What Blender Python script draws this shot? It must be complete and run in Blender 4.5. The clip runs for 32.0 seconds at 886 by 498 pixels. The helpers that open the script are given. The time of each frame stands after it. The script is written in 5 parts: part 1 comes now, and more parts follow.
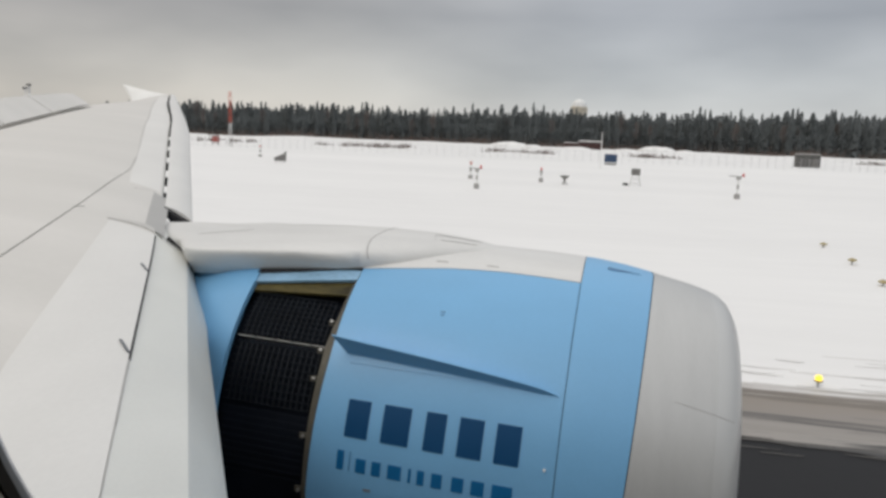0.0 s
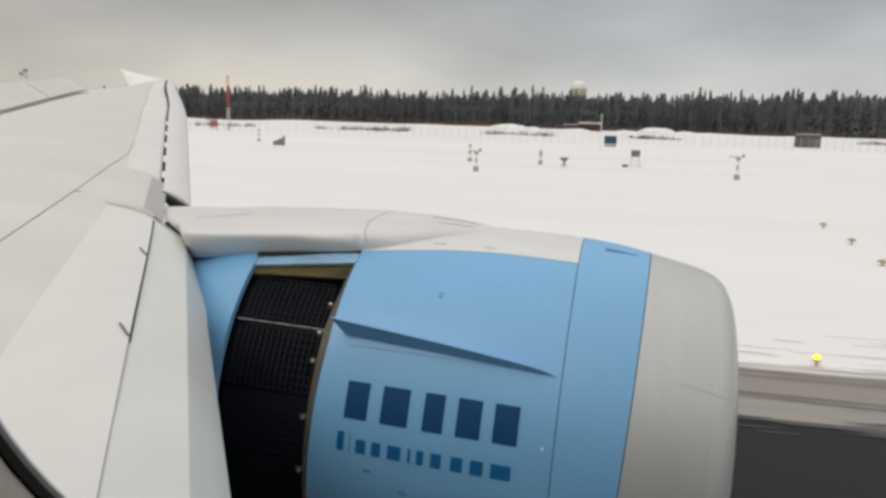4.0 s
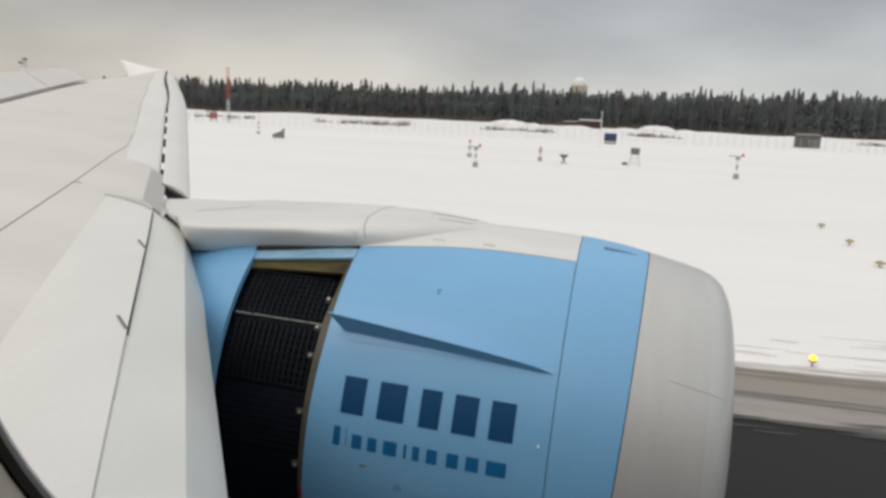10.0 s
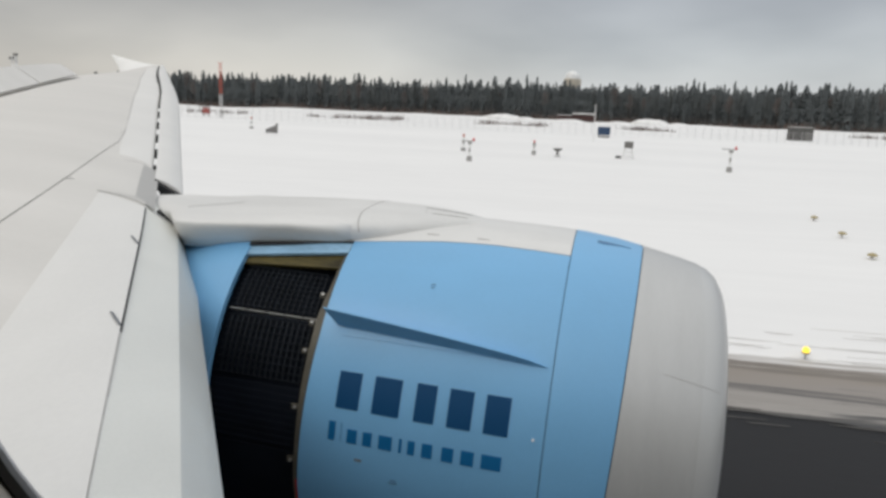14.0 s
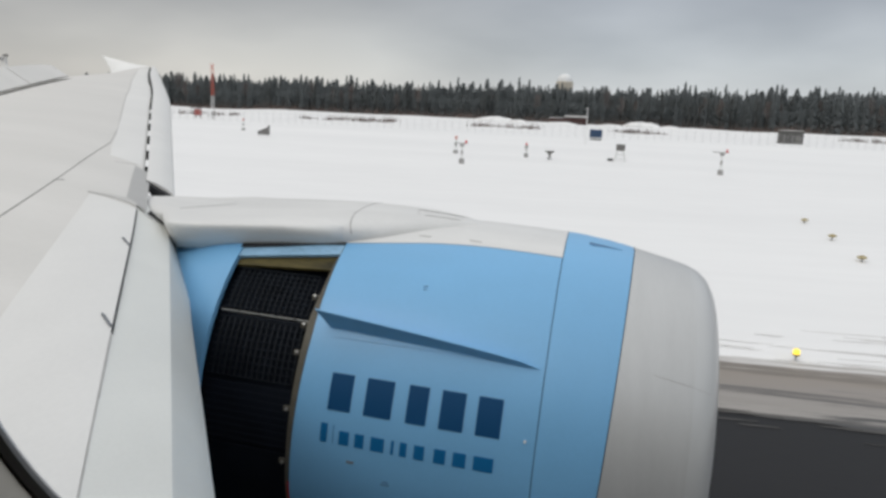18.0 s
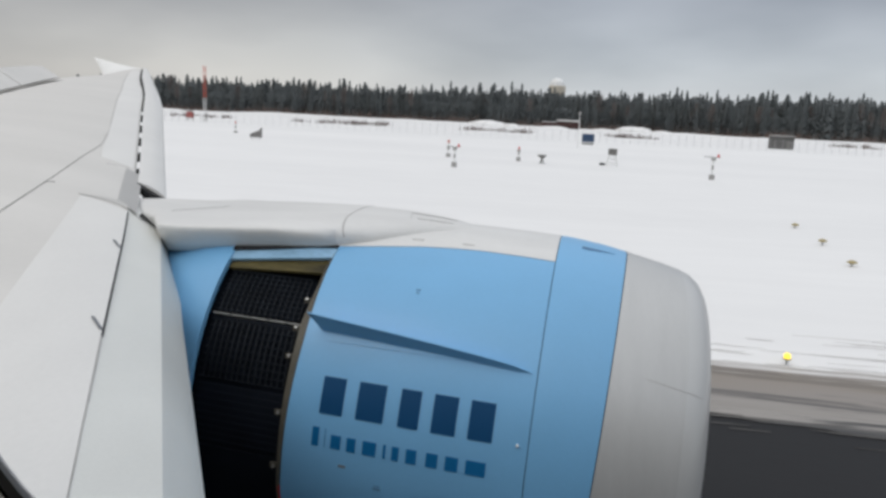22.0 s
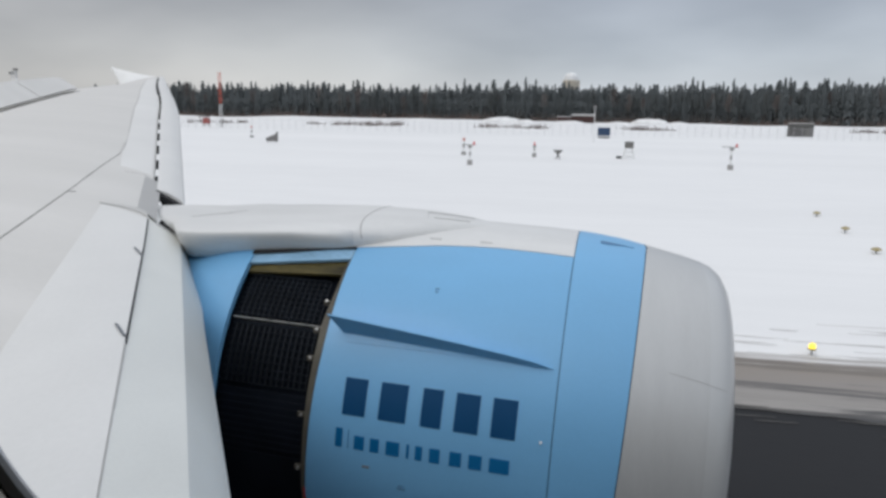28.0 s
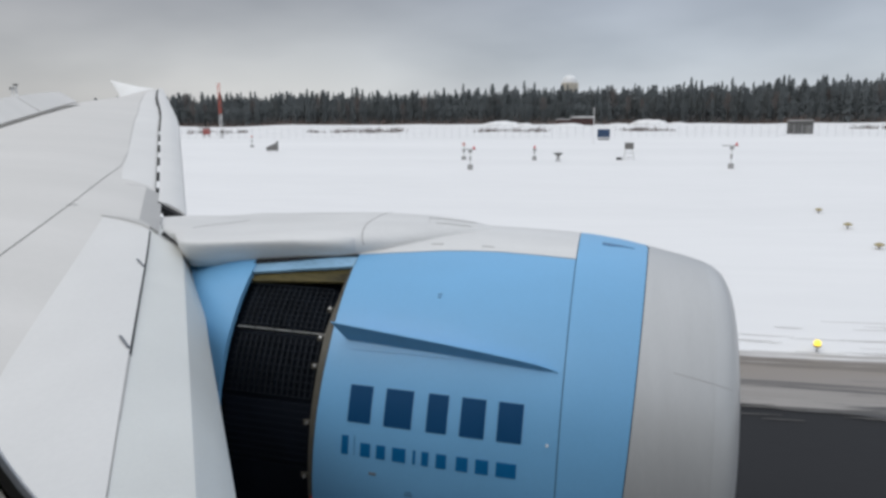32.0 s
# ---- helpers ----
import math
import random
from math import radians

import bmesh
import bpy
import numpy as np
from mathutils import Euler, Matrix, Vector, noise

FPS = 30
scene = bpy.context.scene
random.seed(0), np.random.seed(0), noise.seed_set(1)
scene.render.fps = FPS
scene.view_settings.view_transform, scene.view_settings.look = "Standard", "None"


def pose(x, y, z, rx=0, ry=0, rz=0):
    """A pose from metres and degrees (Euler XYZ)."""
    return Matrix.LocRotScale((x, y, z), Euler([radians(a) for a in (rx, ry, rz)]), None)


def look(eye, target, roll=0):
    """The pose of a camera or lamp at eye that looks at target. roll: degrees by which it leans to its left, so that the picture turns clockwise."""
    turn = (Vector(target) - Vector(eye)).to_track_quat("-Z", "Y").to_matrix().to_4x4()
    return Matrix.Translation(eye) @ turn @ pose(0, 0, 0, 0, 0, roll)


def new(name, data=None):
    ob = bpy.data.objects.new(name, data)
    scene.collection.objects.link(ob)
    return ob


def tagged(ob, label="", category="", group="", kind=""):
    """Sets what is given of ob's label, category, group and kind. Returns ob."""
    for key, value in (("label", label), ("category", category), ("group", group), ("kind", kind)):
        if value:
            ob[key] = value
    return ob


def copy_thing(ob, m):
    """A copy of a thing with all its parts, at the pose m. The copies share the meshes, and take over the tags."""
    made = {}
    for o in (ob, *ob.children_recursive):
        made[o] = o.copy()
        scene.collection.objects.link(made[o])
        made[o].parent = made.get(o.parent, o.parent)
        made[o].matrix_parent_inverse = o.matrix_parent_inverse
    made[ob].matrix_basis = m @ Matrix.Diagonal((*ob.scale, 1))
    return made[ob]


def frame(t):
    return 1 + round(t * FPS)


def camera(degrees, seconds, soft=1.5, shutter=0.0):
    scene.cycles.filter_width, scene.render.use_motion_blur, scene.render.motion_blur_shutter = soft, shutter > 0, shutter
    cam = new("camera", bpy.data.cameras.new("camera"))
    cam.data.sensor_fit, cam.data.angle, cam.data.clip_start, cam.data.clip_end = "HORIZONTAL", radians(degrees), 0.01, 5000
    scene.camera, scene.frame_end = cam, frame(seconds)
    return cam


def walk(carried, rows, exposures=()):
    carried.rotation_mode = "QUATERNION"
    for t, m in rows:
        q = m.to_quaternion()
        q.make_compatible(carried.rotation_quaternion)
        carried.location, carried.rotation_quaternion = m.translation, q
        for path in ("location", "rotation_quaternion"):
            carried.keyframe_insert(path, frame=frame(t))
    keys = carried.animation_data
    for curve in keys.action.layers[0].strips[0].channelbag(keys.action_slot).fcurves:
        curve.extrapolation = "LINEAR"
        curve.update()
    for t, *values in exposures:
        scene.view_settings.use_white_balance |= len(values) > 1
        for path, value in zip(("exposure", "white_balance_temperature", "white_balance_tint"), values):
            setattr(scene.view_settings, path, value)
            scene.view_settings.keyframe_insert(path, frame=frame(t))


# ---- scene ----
PATH = [
    (0.0, -0.0207, 0.0169, 5.6005, 11.610, -9.023, -2.054),
    (0.5, -0.0188, 0.0144, 5.5976, 11.524, -9.266, -1.770),
    (1.0, -0.0120, 0.0038, 5.5974, 11.720, -9.095, -1.390),
    (1.5, -0.0185, 0.0115, 5.6000, 11.634, -9.229, -1.776),
    (2.0, -0.0103, 0.0052, 5.6067, 10.835, -9.836, -1.519),
    (2.5, -0.0051, 0.0072, 5.5958, 11.033, -9.889, -1.292),
    (4.5, 0.0041, -0.0000, 5.5941, 11.626, -10.516, -1.662),
    (5.0, -0.0010, 0.0056, 5.5958, 11.481, -10.770, -1.470),
    (5.5, -0.0012, -0.0000, 5.6080, 11.580, -11.158, -0.812),
    (6.0, 0.0023, -0.0000, 5.6030, 11.763, -11.107, -0.676),
    (6.5, 0.0026, -0.0040, 5.6107, 11.862, -10.957, -1.141),
    (7.0, 0.0035, -0.0007, 5.6018, 11.817, -10.729, -1.965),
    (7.5, 0.0034, 0.0007, 5.6112, 11.732, -10.752, -2.609),
    (8.0, 0.0072, -0.0092, 5.6058, 11.697, -10.447, -2.654),
    (8.5, 0.0102, 0.0032, 5.5994, 11.598, -10.583, -2.377),
    (9.0, 0.0007, -0.0024, 5.6095, 11.465, -10.665, -2.646),
    (9.5, 0.0015, -0.0013, 5.6041, 11.495, -10.767, -2.678),
    (10.0, -0.0013, -0.0001, 5.6054, 11.552, -10.708, -2.422),
    (10.5, -0.0070, 0.0013, 5.6018, 11.391, -10.773, -2.423),
    (11.0, 0.0000, 0.0043, 5.6002, 11.501, -10.617, -2.382),
    (11.5, 0.0037, 0.0031, 5.5991, 11.659, -10.799, -2.295),
    (12.0, 0.0017, -0.0031, 5.6008, 11.454, -10.455, -2.847),
    (12.5, 0.0044, 0.0054, 5.6024, 10.814, -10.690, -2.976),
    (13.0, -0.0045, 0.0018, 5.6041, 10.258, -10.807, -3.190),
    (13.5, 0.0008, 0.0008, 5.6084, 10.442, -10.816, -2.843),
    (14.0, 0.0001, 0.0007, 5.6066, 11.058, -11.127, -2.211),
    (14.5, 0.0069, -0.0025, 5.6051, 11.637, -11.017, -1.748),
    (16.5, 0.0036, 0.0028, 5.6090, 10.790, -11.334, -1.328),
    (17.0, 0.0019, 0.0004, 5.6080, 10.344, -11.348, -1.687),
    (17.5, 0.0020, -0.0037, 5.6082, 10.359, -11.181, -2.108),
    (18.0, 0.0014, -0.0055, 5.6034, 10.475, -10.927, -2.373),
    (18.5, 0.0001, 0.0011, 5.5979, 10.555, -10.556, -2.512),
    (19.0, 0.0026, -0.0003, 5.5995, 10.799, -10.456, -2.646),
    (19.5, -0.0067, 0.0012, 5.6001, 10.960, -10.674, -2.797),
    (20.0, -0.0056, 0.0005, 5.6038, 11.035, -11.022, -2.687),
    (20.5, 0.0021, -0.0052, 5.6092, 10.834, -10.942, -2.684),
    (21.0, 0.0023, -0.0044, 5.6059, 10.541, -11.030, -2.642),
    (21.5, 0.0046, -0.0029, 5.6082, 10.151, -10.748, -2.737),
    (22.0, -0.0044, 0.0018, 5.6020, 9.914, -10.628, -2.670),
    (22.5, -0.0000, -0.0011, 5.5962, 9.890, -10.505, -2.162),
    (23.0, -0.0003, 0.0010, 5.6028, 10.005, -10.660, -1.925),
    (23.5, 0.0027, 0.0024, 5.6036, 10.155, -10.765, -1.676),
    (24.0, 0.0040, 0.0008, 5.6029, 10.288, -10.723, -1.595),
    (24.5, 0.0030, 0.0013, 5.6018, 10.531, -10.796, -1.374),
    (25.0, 0.0015, 0.0030, 5.6012, 10.736, -10.736, -1.331),
    (25.5, -0.0019, 0.0015, 5.6009, 10.729, -10.734, -1.383),
    (27.5, -0.0051, 0.0049, 5.6002, 10.799, -10.734, -1.284),
    (28.0, -0.0030, 0.0051, 5.6032, 11.012, -10.783, -0.868),
    (28.5, -0.0011, 0.0044, 5.6020, 11.297, -10.541, -0.495),
    (29.0, 0.0042, 0.0032, 5.5983, 11.522, -10.325, -0.183),
    (29.5, 0.0055, 0.0017, 5.6080, 11.590, -10.210, 0.098),
    (30.0, 0.0061, 0.0020, 5.6020, 11.590, -10.098, 0.356),
    (30.5, 0.0044, 0.0038, 5.6058, 11.518, -10.075, 0.434),
    (31.0, 0.0057, 0.0005, 5.6042, 11.364, -10.158, 0.470),
    (31.5, 0.0049, -0.0026, 5.6015, 11.134, -10.300, 0.487),
    (32.0, 0.0027, 0.0006, 5.6029, 10.959, -10.375, 0.436),
]
cam = camera(62.29, 32.0, soft=3.1)
walk(cam, [(t, pose(x, y, z, 90 + pitch, roll, yaw)) for t, x, y, z, yaw, pitch, roll in PATH],
     exposures=[(0.0, -0.26, 6780, 8), (2.5, -0.24, 6850, 8), (6.0, -0.24, 7130, 8), (9.0, -0.22, 7020, 8), (13.0, -0.22, 6750, 7),
                (18.0, -0.24, 6560, 7), (23.0, -0.26, 6420, 8), (28.0, -0.27, 6250, 8), (32.0, -0.27, 6220, 8)])


# ---------------------------------------------------------------- light: overcast winter sky
EYE = 5.6
world = bpy.data.worlds.new("overcast_sky")
scene.world = world
world.use_nodes = True
wn = world.node_tree
wn.nodes.clear()


def wnode(kind, **kw):
    n = wn.nodes.new(kind)
    for k, v in kw.items():
        n.inputs[k].default_value = v
    return n


w_out = wnode("ShaderNodeOutputWorld")
w_bg = wnode("ShaderNodeBackground", Strength=1.0)
w_tc = wnode("ShaderNodeTexCoord")
w_sep = wnode("ShaderNodeSeparateXYZ")
wn.links.new(w_tc.outputs["Generated"], w_sep.inputs[0])
w_grad = wnode("ShaderNodeValToRGB")          # brightness by height above the horizon
els = w_grad.color_ramp.elements
els[0].position, els[0].color = 0.0, (0.60, 0.605, 0.61, 1)
els[1].position, els[1].color = 1.0, (1.25, 1.25, 1.27, 1)
for pos, col in ((0.03, (0.62, 0.625, 0.635)), (0.075, (0.53, 0.54, 0.56)), (0.15, (0.39, 0.40, 0.43)), (0.30, (0.62, 0.63, 0.66))):
    e = els.new(pos)
    e.color = (*col, 1)
wn.links.new(w_sep.outputs["Z"], w_grad.inputs[0])
w_map = wnode("ShaderNodeMapping")
w_map.inputs["Scale"].default_value = (1.3, 1.3, 4.0)
wn.links.new(w_tc.outputs["Generated"], w_map.inputs[0])
w_noise = wnode("ShaderNodeTexNoise", Scale=2.2, Detail=4.0, Roughness=0.45)
wn.links.new(w_map.outputs[0], w_noise.inputs["Vector"])
w_cl = wnode("ShaderNodeValToRGB")            # cloud streaks
ce = w_cl.color_ramp.elements
ce[0].position, ce[0].color = 0.30, (0.80, 0.81, 0.83, 1)
ce[1].position, ce[1].color = 0.70, (1.20, 1.195, 1.19, 1)
wn.links.new(w_noise.outputs[0], w_cl.inputs[0])
w_mul = wnode("ShaderNodeMix")
w_mul.data_type, w_mul.blend_type = "RGBA", "MULTIPLY"
w_mul.inputs[0].default_value = 1.0
wn.links.new(w_grad.outputs[0], w_mul.inputs[6])
wn.links.new(w_cl.outputs[0], w_mul.inputs[7])
w_side = wnode("ShaderNodeValToRGB")          # warmer, thinner cloud behind the wing
se = w_side.color_ramp.elements
se[0].position, se[0].color = 0.05, (1.06, 1.0, 0.945, 1)
se[1].position, se[1].color = 0.64, (1.07, 1.095, 1.14, 1)
s_mid = se.new(0.34)
s_mid.color = (1.0, 0.975, 0.95, 1)
w_x = wnode("ShaderNodeMapRange")
w_x.inputs["From Min"].default_value, w_x.inputs["From Max"].default_value = -0.75, 0.45
wn.links.new(w_sep.outputs["X"], w_x.inputs[0])
wn.links.new(w_x.outputs[0], w_side.inputs[0])
w_mul2 = wnode("ShaderNodeMix")
w_mul2.data_type, w_mul2.blend_type = "RGBA", "MULTIPLY"
w_mul2.inputs[0].default_value = 1.0
wn.links.new(w_mul.outputs[2], w_mul2.inputs[6])
wn.links.new(w_side.outputs[0], w_mul2.inputs[7])
w_sky = wnode("ShaderNodeTexSky")
w_sky.sky_type, w_sky.sun_disc = "NISHITA", False
w_sky.sun_elevation, w_sky.sun_rotation = radians(38), radians(200)
w_mix = wnode("ShaderNodeMix")
w_mix.data_type = "RGBA"
w_mix.inputs[0].default_value = 0.01
wn.links.new(w_mul2.outputs[2], w_mix.inputs[6])
wn.links.new(w_sky.outputs[0], w_mix.inputs[7])
wn.links.new(w_mix.outputs[2], w_bg.inputs[0])
wn.links.new(w_bg.outputs[0], w_out.inputs[0])

sun = new("sun", bpy.data.lights.new("sun", "SUN"))
sun.data.energy, sun.data.angle, sun.data.color = 0.7, radians(25), (1.0, 0.97, 0.93)
sun.matrix_world = look((-40, -60, 90), (0, 0, 0))


# ---------------------------------------------------------------- materials
def material(name, base, rough=0.5, metal=0.0, vary=0.06, scale=3.0, fine=60.0, bump=0.0, tint=None, coat=0.0, rand=0.0, spec=0.5, stretch=(1, 1, 1)):
    m = bpy.data.materials.new(name)
    m.use_nodes = True
    nt = m.node_tree
    b = nt.nodes["Principled BSDF"]
    b.inputs["Roughness"].default_value, b.inputs["Metallic"].default_value = rough, metal
    b.inputs["Coat Weight"].default_value, b.inputs["Specular IOR Level"].default_value = coat, spec
    tc = nt.nodes.new("ShaderNodeTexCoord")
    mp = nt.nodes.new("ShaderNodeMapping")
    mp.inputs["Scale"].default_value = stretch
    nt.links.new(tc.outputs["Object"], mp.inputs[0])
    n1, n2 = nt.nodes.new("ShaderNodeTexNoise"), nt.nodes.new("ShaderNodeTexNoise")
    n1.inputs["Scale"].default_value, n1.inputs["Detail"].default_value = scale, 4
    n2.inputs["Scale"].default_value, n2.inputs["Detail"].default_value = fine, 3
    for n in (n1, n2):
        nt.links.new(mp.outputs[0], n.inputs["Vector"])
    ramp = nt.nodes.new("ShaderNodeValToRGB")
    lo = [c * (1 - vary) for c in base]
    hi = [min(1.0, c * (1 + vary)) for c in (tint or base)]
    ramp.color_ramp.elements[0].position, ramp.color_ramp.elements[0].color = 0.33, (*lo, 1)
    ramp.color_ramp.elements[1].position, ramp.color_ramp.elements[1].color = 0.67, (*hi, 1)
    add = nt.nodes.new("ShaderNodeMath")
    add.operation = "MULTIPLY_ADD"
    add.inputs[1].default_value = 0.3
    nt.links.new(n2.outputs[0], add.inputs[0])
    sc = nt.nodes.new("ShaderNodeMath")
    sc.operation = "MULTIPLY"
    sc.inputs[1].default_value = 0.7
    nt.links.new(n1.outputs[0], sc.inputs[0])
    nt.links.new(sc.outputs[0], add.inputs[2])
    nt.links.new(add.outputs[0], ramp.inputs[0])
    last = ramp.outputs[0]
    if rand:
        oi = nt.nodes.new("ShaderNodeObjectInfo")
        hs = nt.nodes.new("ShaderNodeHueSaturation")
        mr = nt.nodes.new("ShaderNodeMapRange")
        mr.inputs["To Min"].default_value, mr.inputs["To Max"].default_value = 1 - rand, 1 + rand
        nt.links.new(oi.outputs["Random"], mr.inputs[0])
        nt.links.new(mr.outputs[0], hs.inputs["Value"])
        nt.links.new(last, hs.inputs["Color"])
        last = hs.outputs[0]
    nt.links.new(last, b.inputs["Base Color"])
    rr = nt.nodes.new("ShaderNodeMapRange")
    rr.inputs["To Min"].default_value, rr.inputs["To Max"].default_value = max(0.03, rough - 0.08), min(1, rough + 0.08)
    nt.links.new(n1.outputs[0], rr.inputs[0])
    nt.links.new(rr.outputs[0], b.inputs["Roughness"])
    if bump:
        bp = nt.nodes.new("ShaderNodeBump")
        bp.inputs["Strength"].default_value, bp.inputs["Distance"].default_value = 0.6, bump
        nt.links.new(add.outputs[0], bp.inputs["Height"])
        nt.links.new(bp.outputs[0], b.inputs["Normal"])
    return m


M_BLUE = material("sky_blue_paint", (0.168, 0.402, 0.655), 0.44, vary=0.05, scale=1.6, coat=0.06, stretch=(0.5, 1, 1))
M_WHITE = material("white_fairing_paint", (0.64, 0.635, 0.62), 0.4, vary=0.08, scale=2.6, stretch=(0.25, 1, 1))
M_WING = material("light_grey_wing_paint", (0.60, 0.586, 0.557), 0.45, vary=0.05, scale=0.9, tint=(0.622, 0.605, 0.579), stretch=(0.2, 1.3, 1))
M_SLAT = material("slat_paint", (0.692, 0.682, 0.66), 0.42, vary=0.05, scale=1.6, stretch=(1, 0.4, 1))
M_SLATFACE = material("slat_face_paint", (0.725, 0.725, 0.685), 0.42, vary=0.06, scale=1.6, fine=90, stretch=(1, 0.4, 1))
M_TIP = material("white_tip_paint", (0.84, 0.84, 0.82), 0.4, vary=0.03)
M_SILVER = material("silver_inlet_paint", (0.487, 0.488, 0.481), 0.36, metal=0.22, vary=0.05, scale=2.2, fine=30, stretch=(3.0, 0.5, 0.5))
# lip base lighter than the inlet silver, painting in its highlight band
M_LIP = material("highlit_lip_metal", (0.515, 0.517, 0.51), 0.32, metal=0.22, vary=0.03, scale=2.0)
M_GREYPATCH = material("bare_grey_metal", (0.40, 0.395, 0.385), 0.45, metal=0.1, vary=0.08)
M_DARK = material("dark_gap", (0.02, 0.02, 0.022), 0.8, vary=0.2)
M_CASC = material("cascade_black", (0.0095, 0.0125, 0.020), 0.65, vary=0.3, spec=0.15)
M_VANE = material("cascade_vane_composite", (0.0135, 0.017, 0.0225), 0.5, vary=0.35, scale=6.0, spec=0.22)
M_BEAM = material("scuffed_blue_paint", (0.20, 0.36, 0.50), 0.5, vary=0.25, scale=5.0, fine=40, tint=(0.25, 0.42, 0.58), stretch=(0.4, 1, 1))
M_STEEL = material("worn_steel", (0.42, 0.41, 0.39), 0.4, metal=0.6, vary=0.15, scale=12)
M_OLIVE = material("olive_primer", (0.034, 0.029, 0.011), 0.5, vary=0.5, scale=11, tint=(0.08, 0.064, 0.022), stretch=(0.25, 1, 1), spec=0.25)
M_RIM = material("scuffed_rim_metal", (0.115, 0.105, 0.083), 0.45, metal=0.2, vary=0.25, scale=8)
M_NAVY = material("navy_decal", (0.001, 0.052, 0.145), 0.5, vary=0.03, spec=0.25)
M_TEAL = material("blue_decal", (0.004, 0.115, 0.29), 0.5, vary=0.03, spec=0.25)
M_SCOOP = material("shaded_scoop_blue", (0.05, 0.15, 0.29), 0.5, vary=0.1)
M_MARK = material("stencil_grey", (0.16, 0.17, 0.19), 0.6)
M_LINE = material("panel_joint_grey", (0.215, 0.21, 0.20), 0.7, vary=0.2, scale=8)
M_LINE2 = material("faint_joint_grey", (0.40, 0.39, 0.38), 0.7, vary=0.1, scale=8)
M_LINE3 = material("hairline_joint_grey", (0.50, 0.495, 0.48), 0.7, vary=0.1, scale=8)
M_STENCIL = material("faded_stencil_blue", (0.10, 0.22, 0.36), 0.6)
M_FILLET = material("fillet_paint", (0.50, 0.49, 0.47), 0.5, vary=0.06)
M_SEAL = material("dark_window_seal", (0.05, 0.047, 0.043), 0.6, vary=0.15, scale=20)
M_PANEL = material("beige_cabin_panel", (0.42, 0.39, 0.34), 0.6, vary=0.03)
M_GLASSEDGE = material("acrylic_pane_edge", (0.55, 0.53, 0.54), 0.2, vary=0.02)
M_SNOW = material("snow", (0.742, 0.736, 0.729), 0.75, vary=0.022, scale=0.05, fine=0.9, bump=0.07, tint=(0.782, 0.775, 0.766), stretch=(0.22, 1, 1))


def let_light_through(m, share):
    nt = m.node_tree
    b, out = nt.nodes["Principled BSDF"], nt.nodes["Material Output"]
    tr, mx = nt.nodes.new("ShaderNodeBsdfTranslucent"), nt.nodes.new("ShaderNodeMixShader")
    mx.inputs[0].default_value = share
    nt.links.new(b.inputs["Base Color"].links[0].from_socket, tr.inputs[0])
    nt.links.new(b.outputs[0], mx.inputs[1])
    nt.links.new(tr.outputs[0], mx.inputs[2])
    nt.links.new(mx.outputs[0], out.inputs[0])


def slush_material():
    """Ploughed slush: ragged bands of dark wet grit, tan slush and dirty snow along the edge."""
    m = material("brown_slush", (0.25, 0.22, 0.195), 0.6, vary=0.3, scale=1.3, fine=9.0, bump=0.02, stretch=(0.03, 1, 1))
    nt = m.node_tree
    tc = nt.nodes.new("ShaderNodeTexCoord")
    sp = nt.nodes.new("ShaderNodeSeparateXYZ")
    nt.links.new(tc.outputs["Object"], sp.inputs[0])
    mp = nt.nodes.new("ShaderNodeMapping")
    mp.inputs["Scale"].default_value = (0.09, 1.5, 1)
    nt.links.new(tc.outputs["Object"], mp.inputs[0])
    nz = nt.nodes.new("ShaderNodeTexNoise")
    nz.inputs["Scale"].default_value, nz.inputs["Detail"].default_value, nz.inputs["Roughness"].default_value = 2.2, 6, 0.65
    nt.links.new(mp.outputs[0], nz.inputs["Vector"])
    ad = nt.nodes.new("ShaderNodeMath")
    ad.operation = "MULTIPLY_ADD"
    ad.inputs[1].default_value = 2.6
    nt.links.new(nz.outputs[0], ad.inputs[0])
    nt.links.new(sp.outputs["Y"], ad.inputs[2])
    mr = nt.nodes.new("ShaderNodeMapRange")
    mr.inputs["From Min"].default_value, mr.inputs["From Max"].default_value = 15.35, 19.15
    nt.links.new(ad.outputs[0], mr.inputs[0])
    rp = nt.nodes.new("ShaderNodeValToRGB")
    e = rp.color_ramp.elements
    e[0].position, e[0].color = 0.0, (0.035, 0.034, 0.034, 1)
    e[1].position, e[1].color = 1.0, (0.70, 0.69, 0.68, 1)
    for pos, col in ((0.08, (0.09, 0.085, 0.08)), (0.14, (0.29, 0.27, 0.25)), (0.25, (0.26, 0.24, 0.22)), (0.32, (0.10, 0.093, 0.088)), (0.36, (0.115, 0.107, 0.10)), (0.42, (0.25, 0.225, 0.205)),
                     (0.58, (0.24, 0.21, 0.18)), (0.68, (0.15, 0.13, 0.11)), (0.74, (0.22, 0.195, 0.17)), (0.80, (0.50, 0.48, 0.46)), (0.90, (0.64, 0.63, 0.62))):
        k = e.new(pos)
        k.color = (*col, 1)
    nt.links.new(mr.outputs[0], rp.inputs[0])
    nt.links.new(rp.outputs[0], nt.nodes["Principled BSDF"].inputs["Base Color"])
    return m


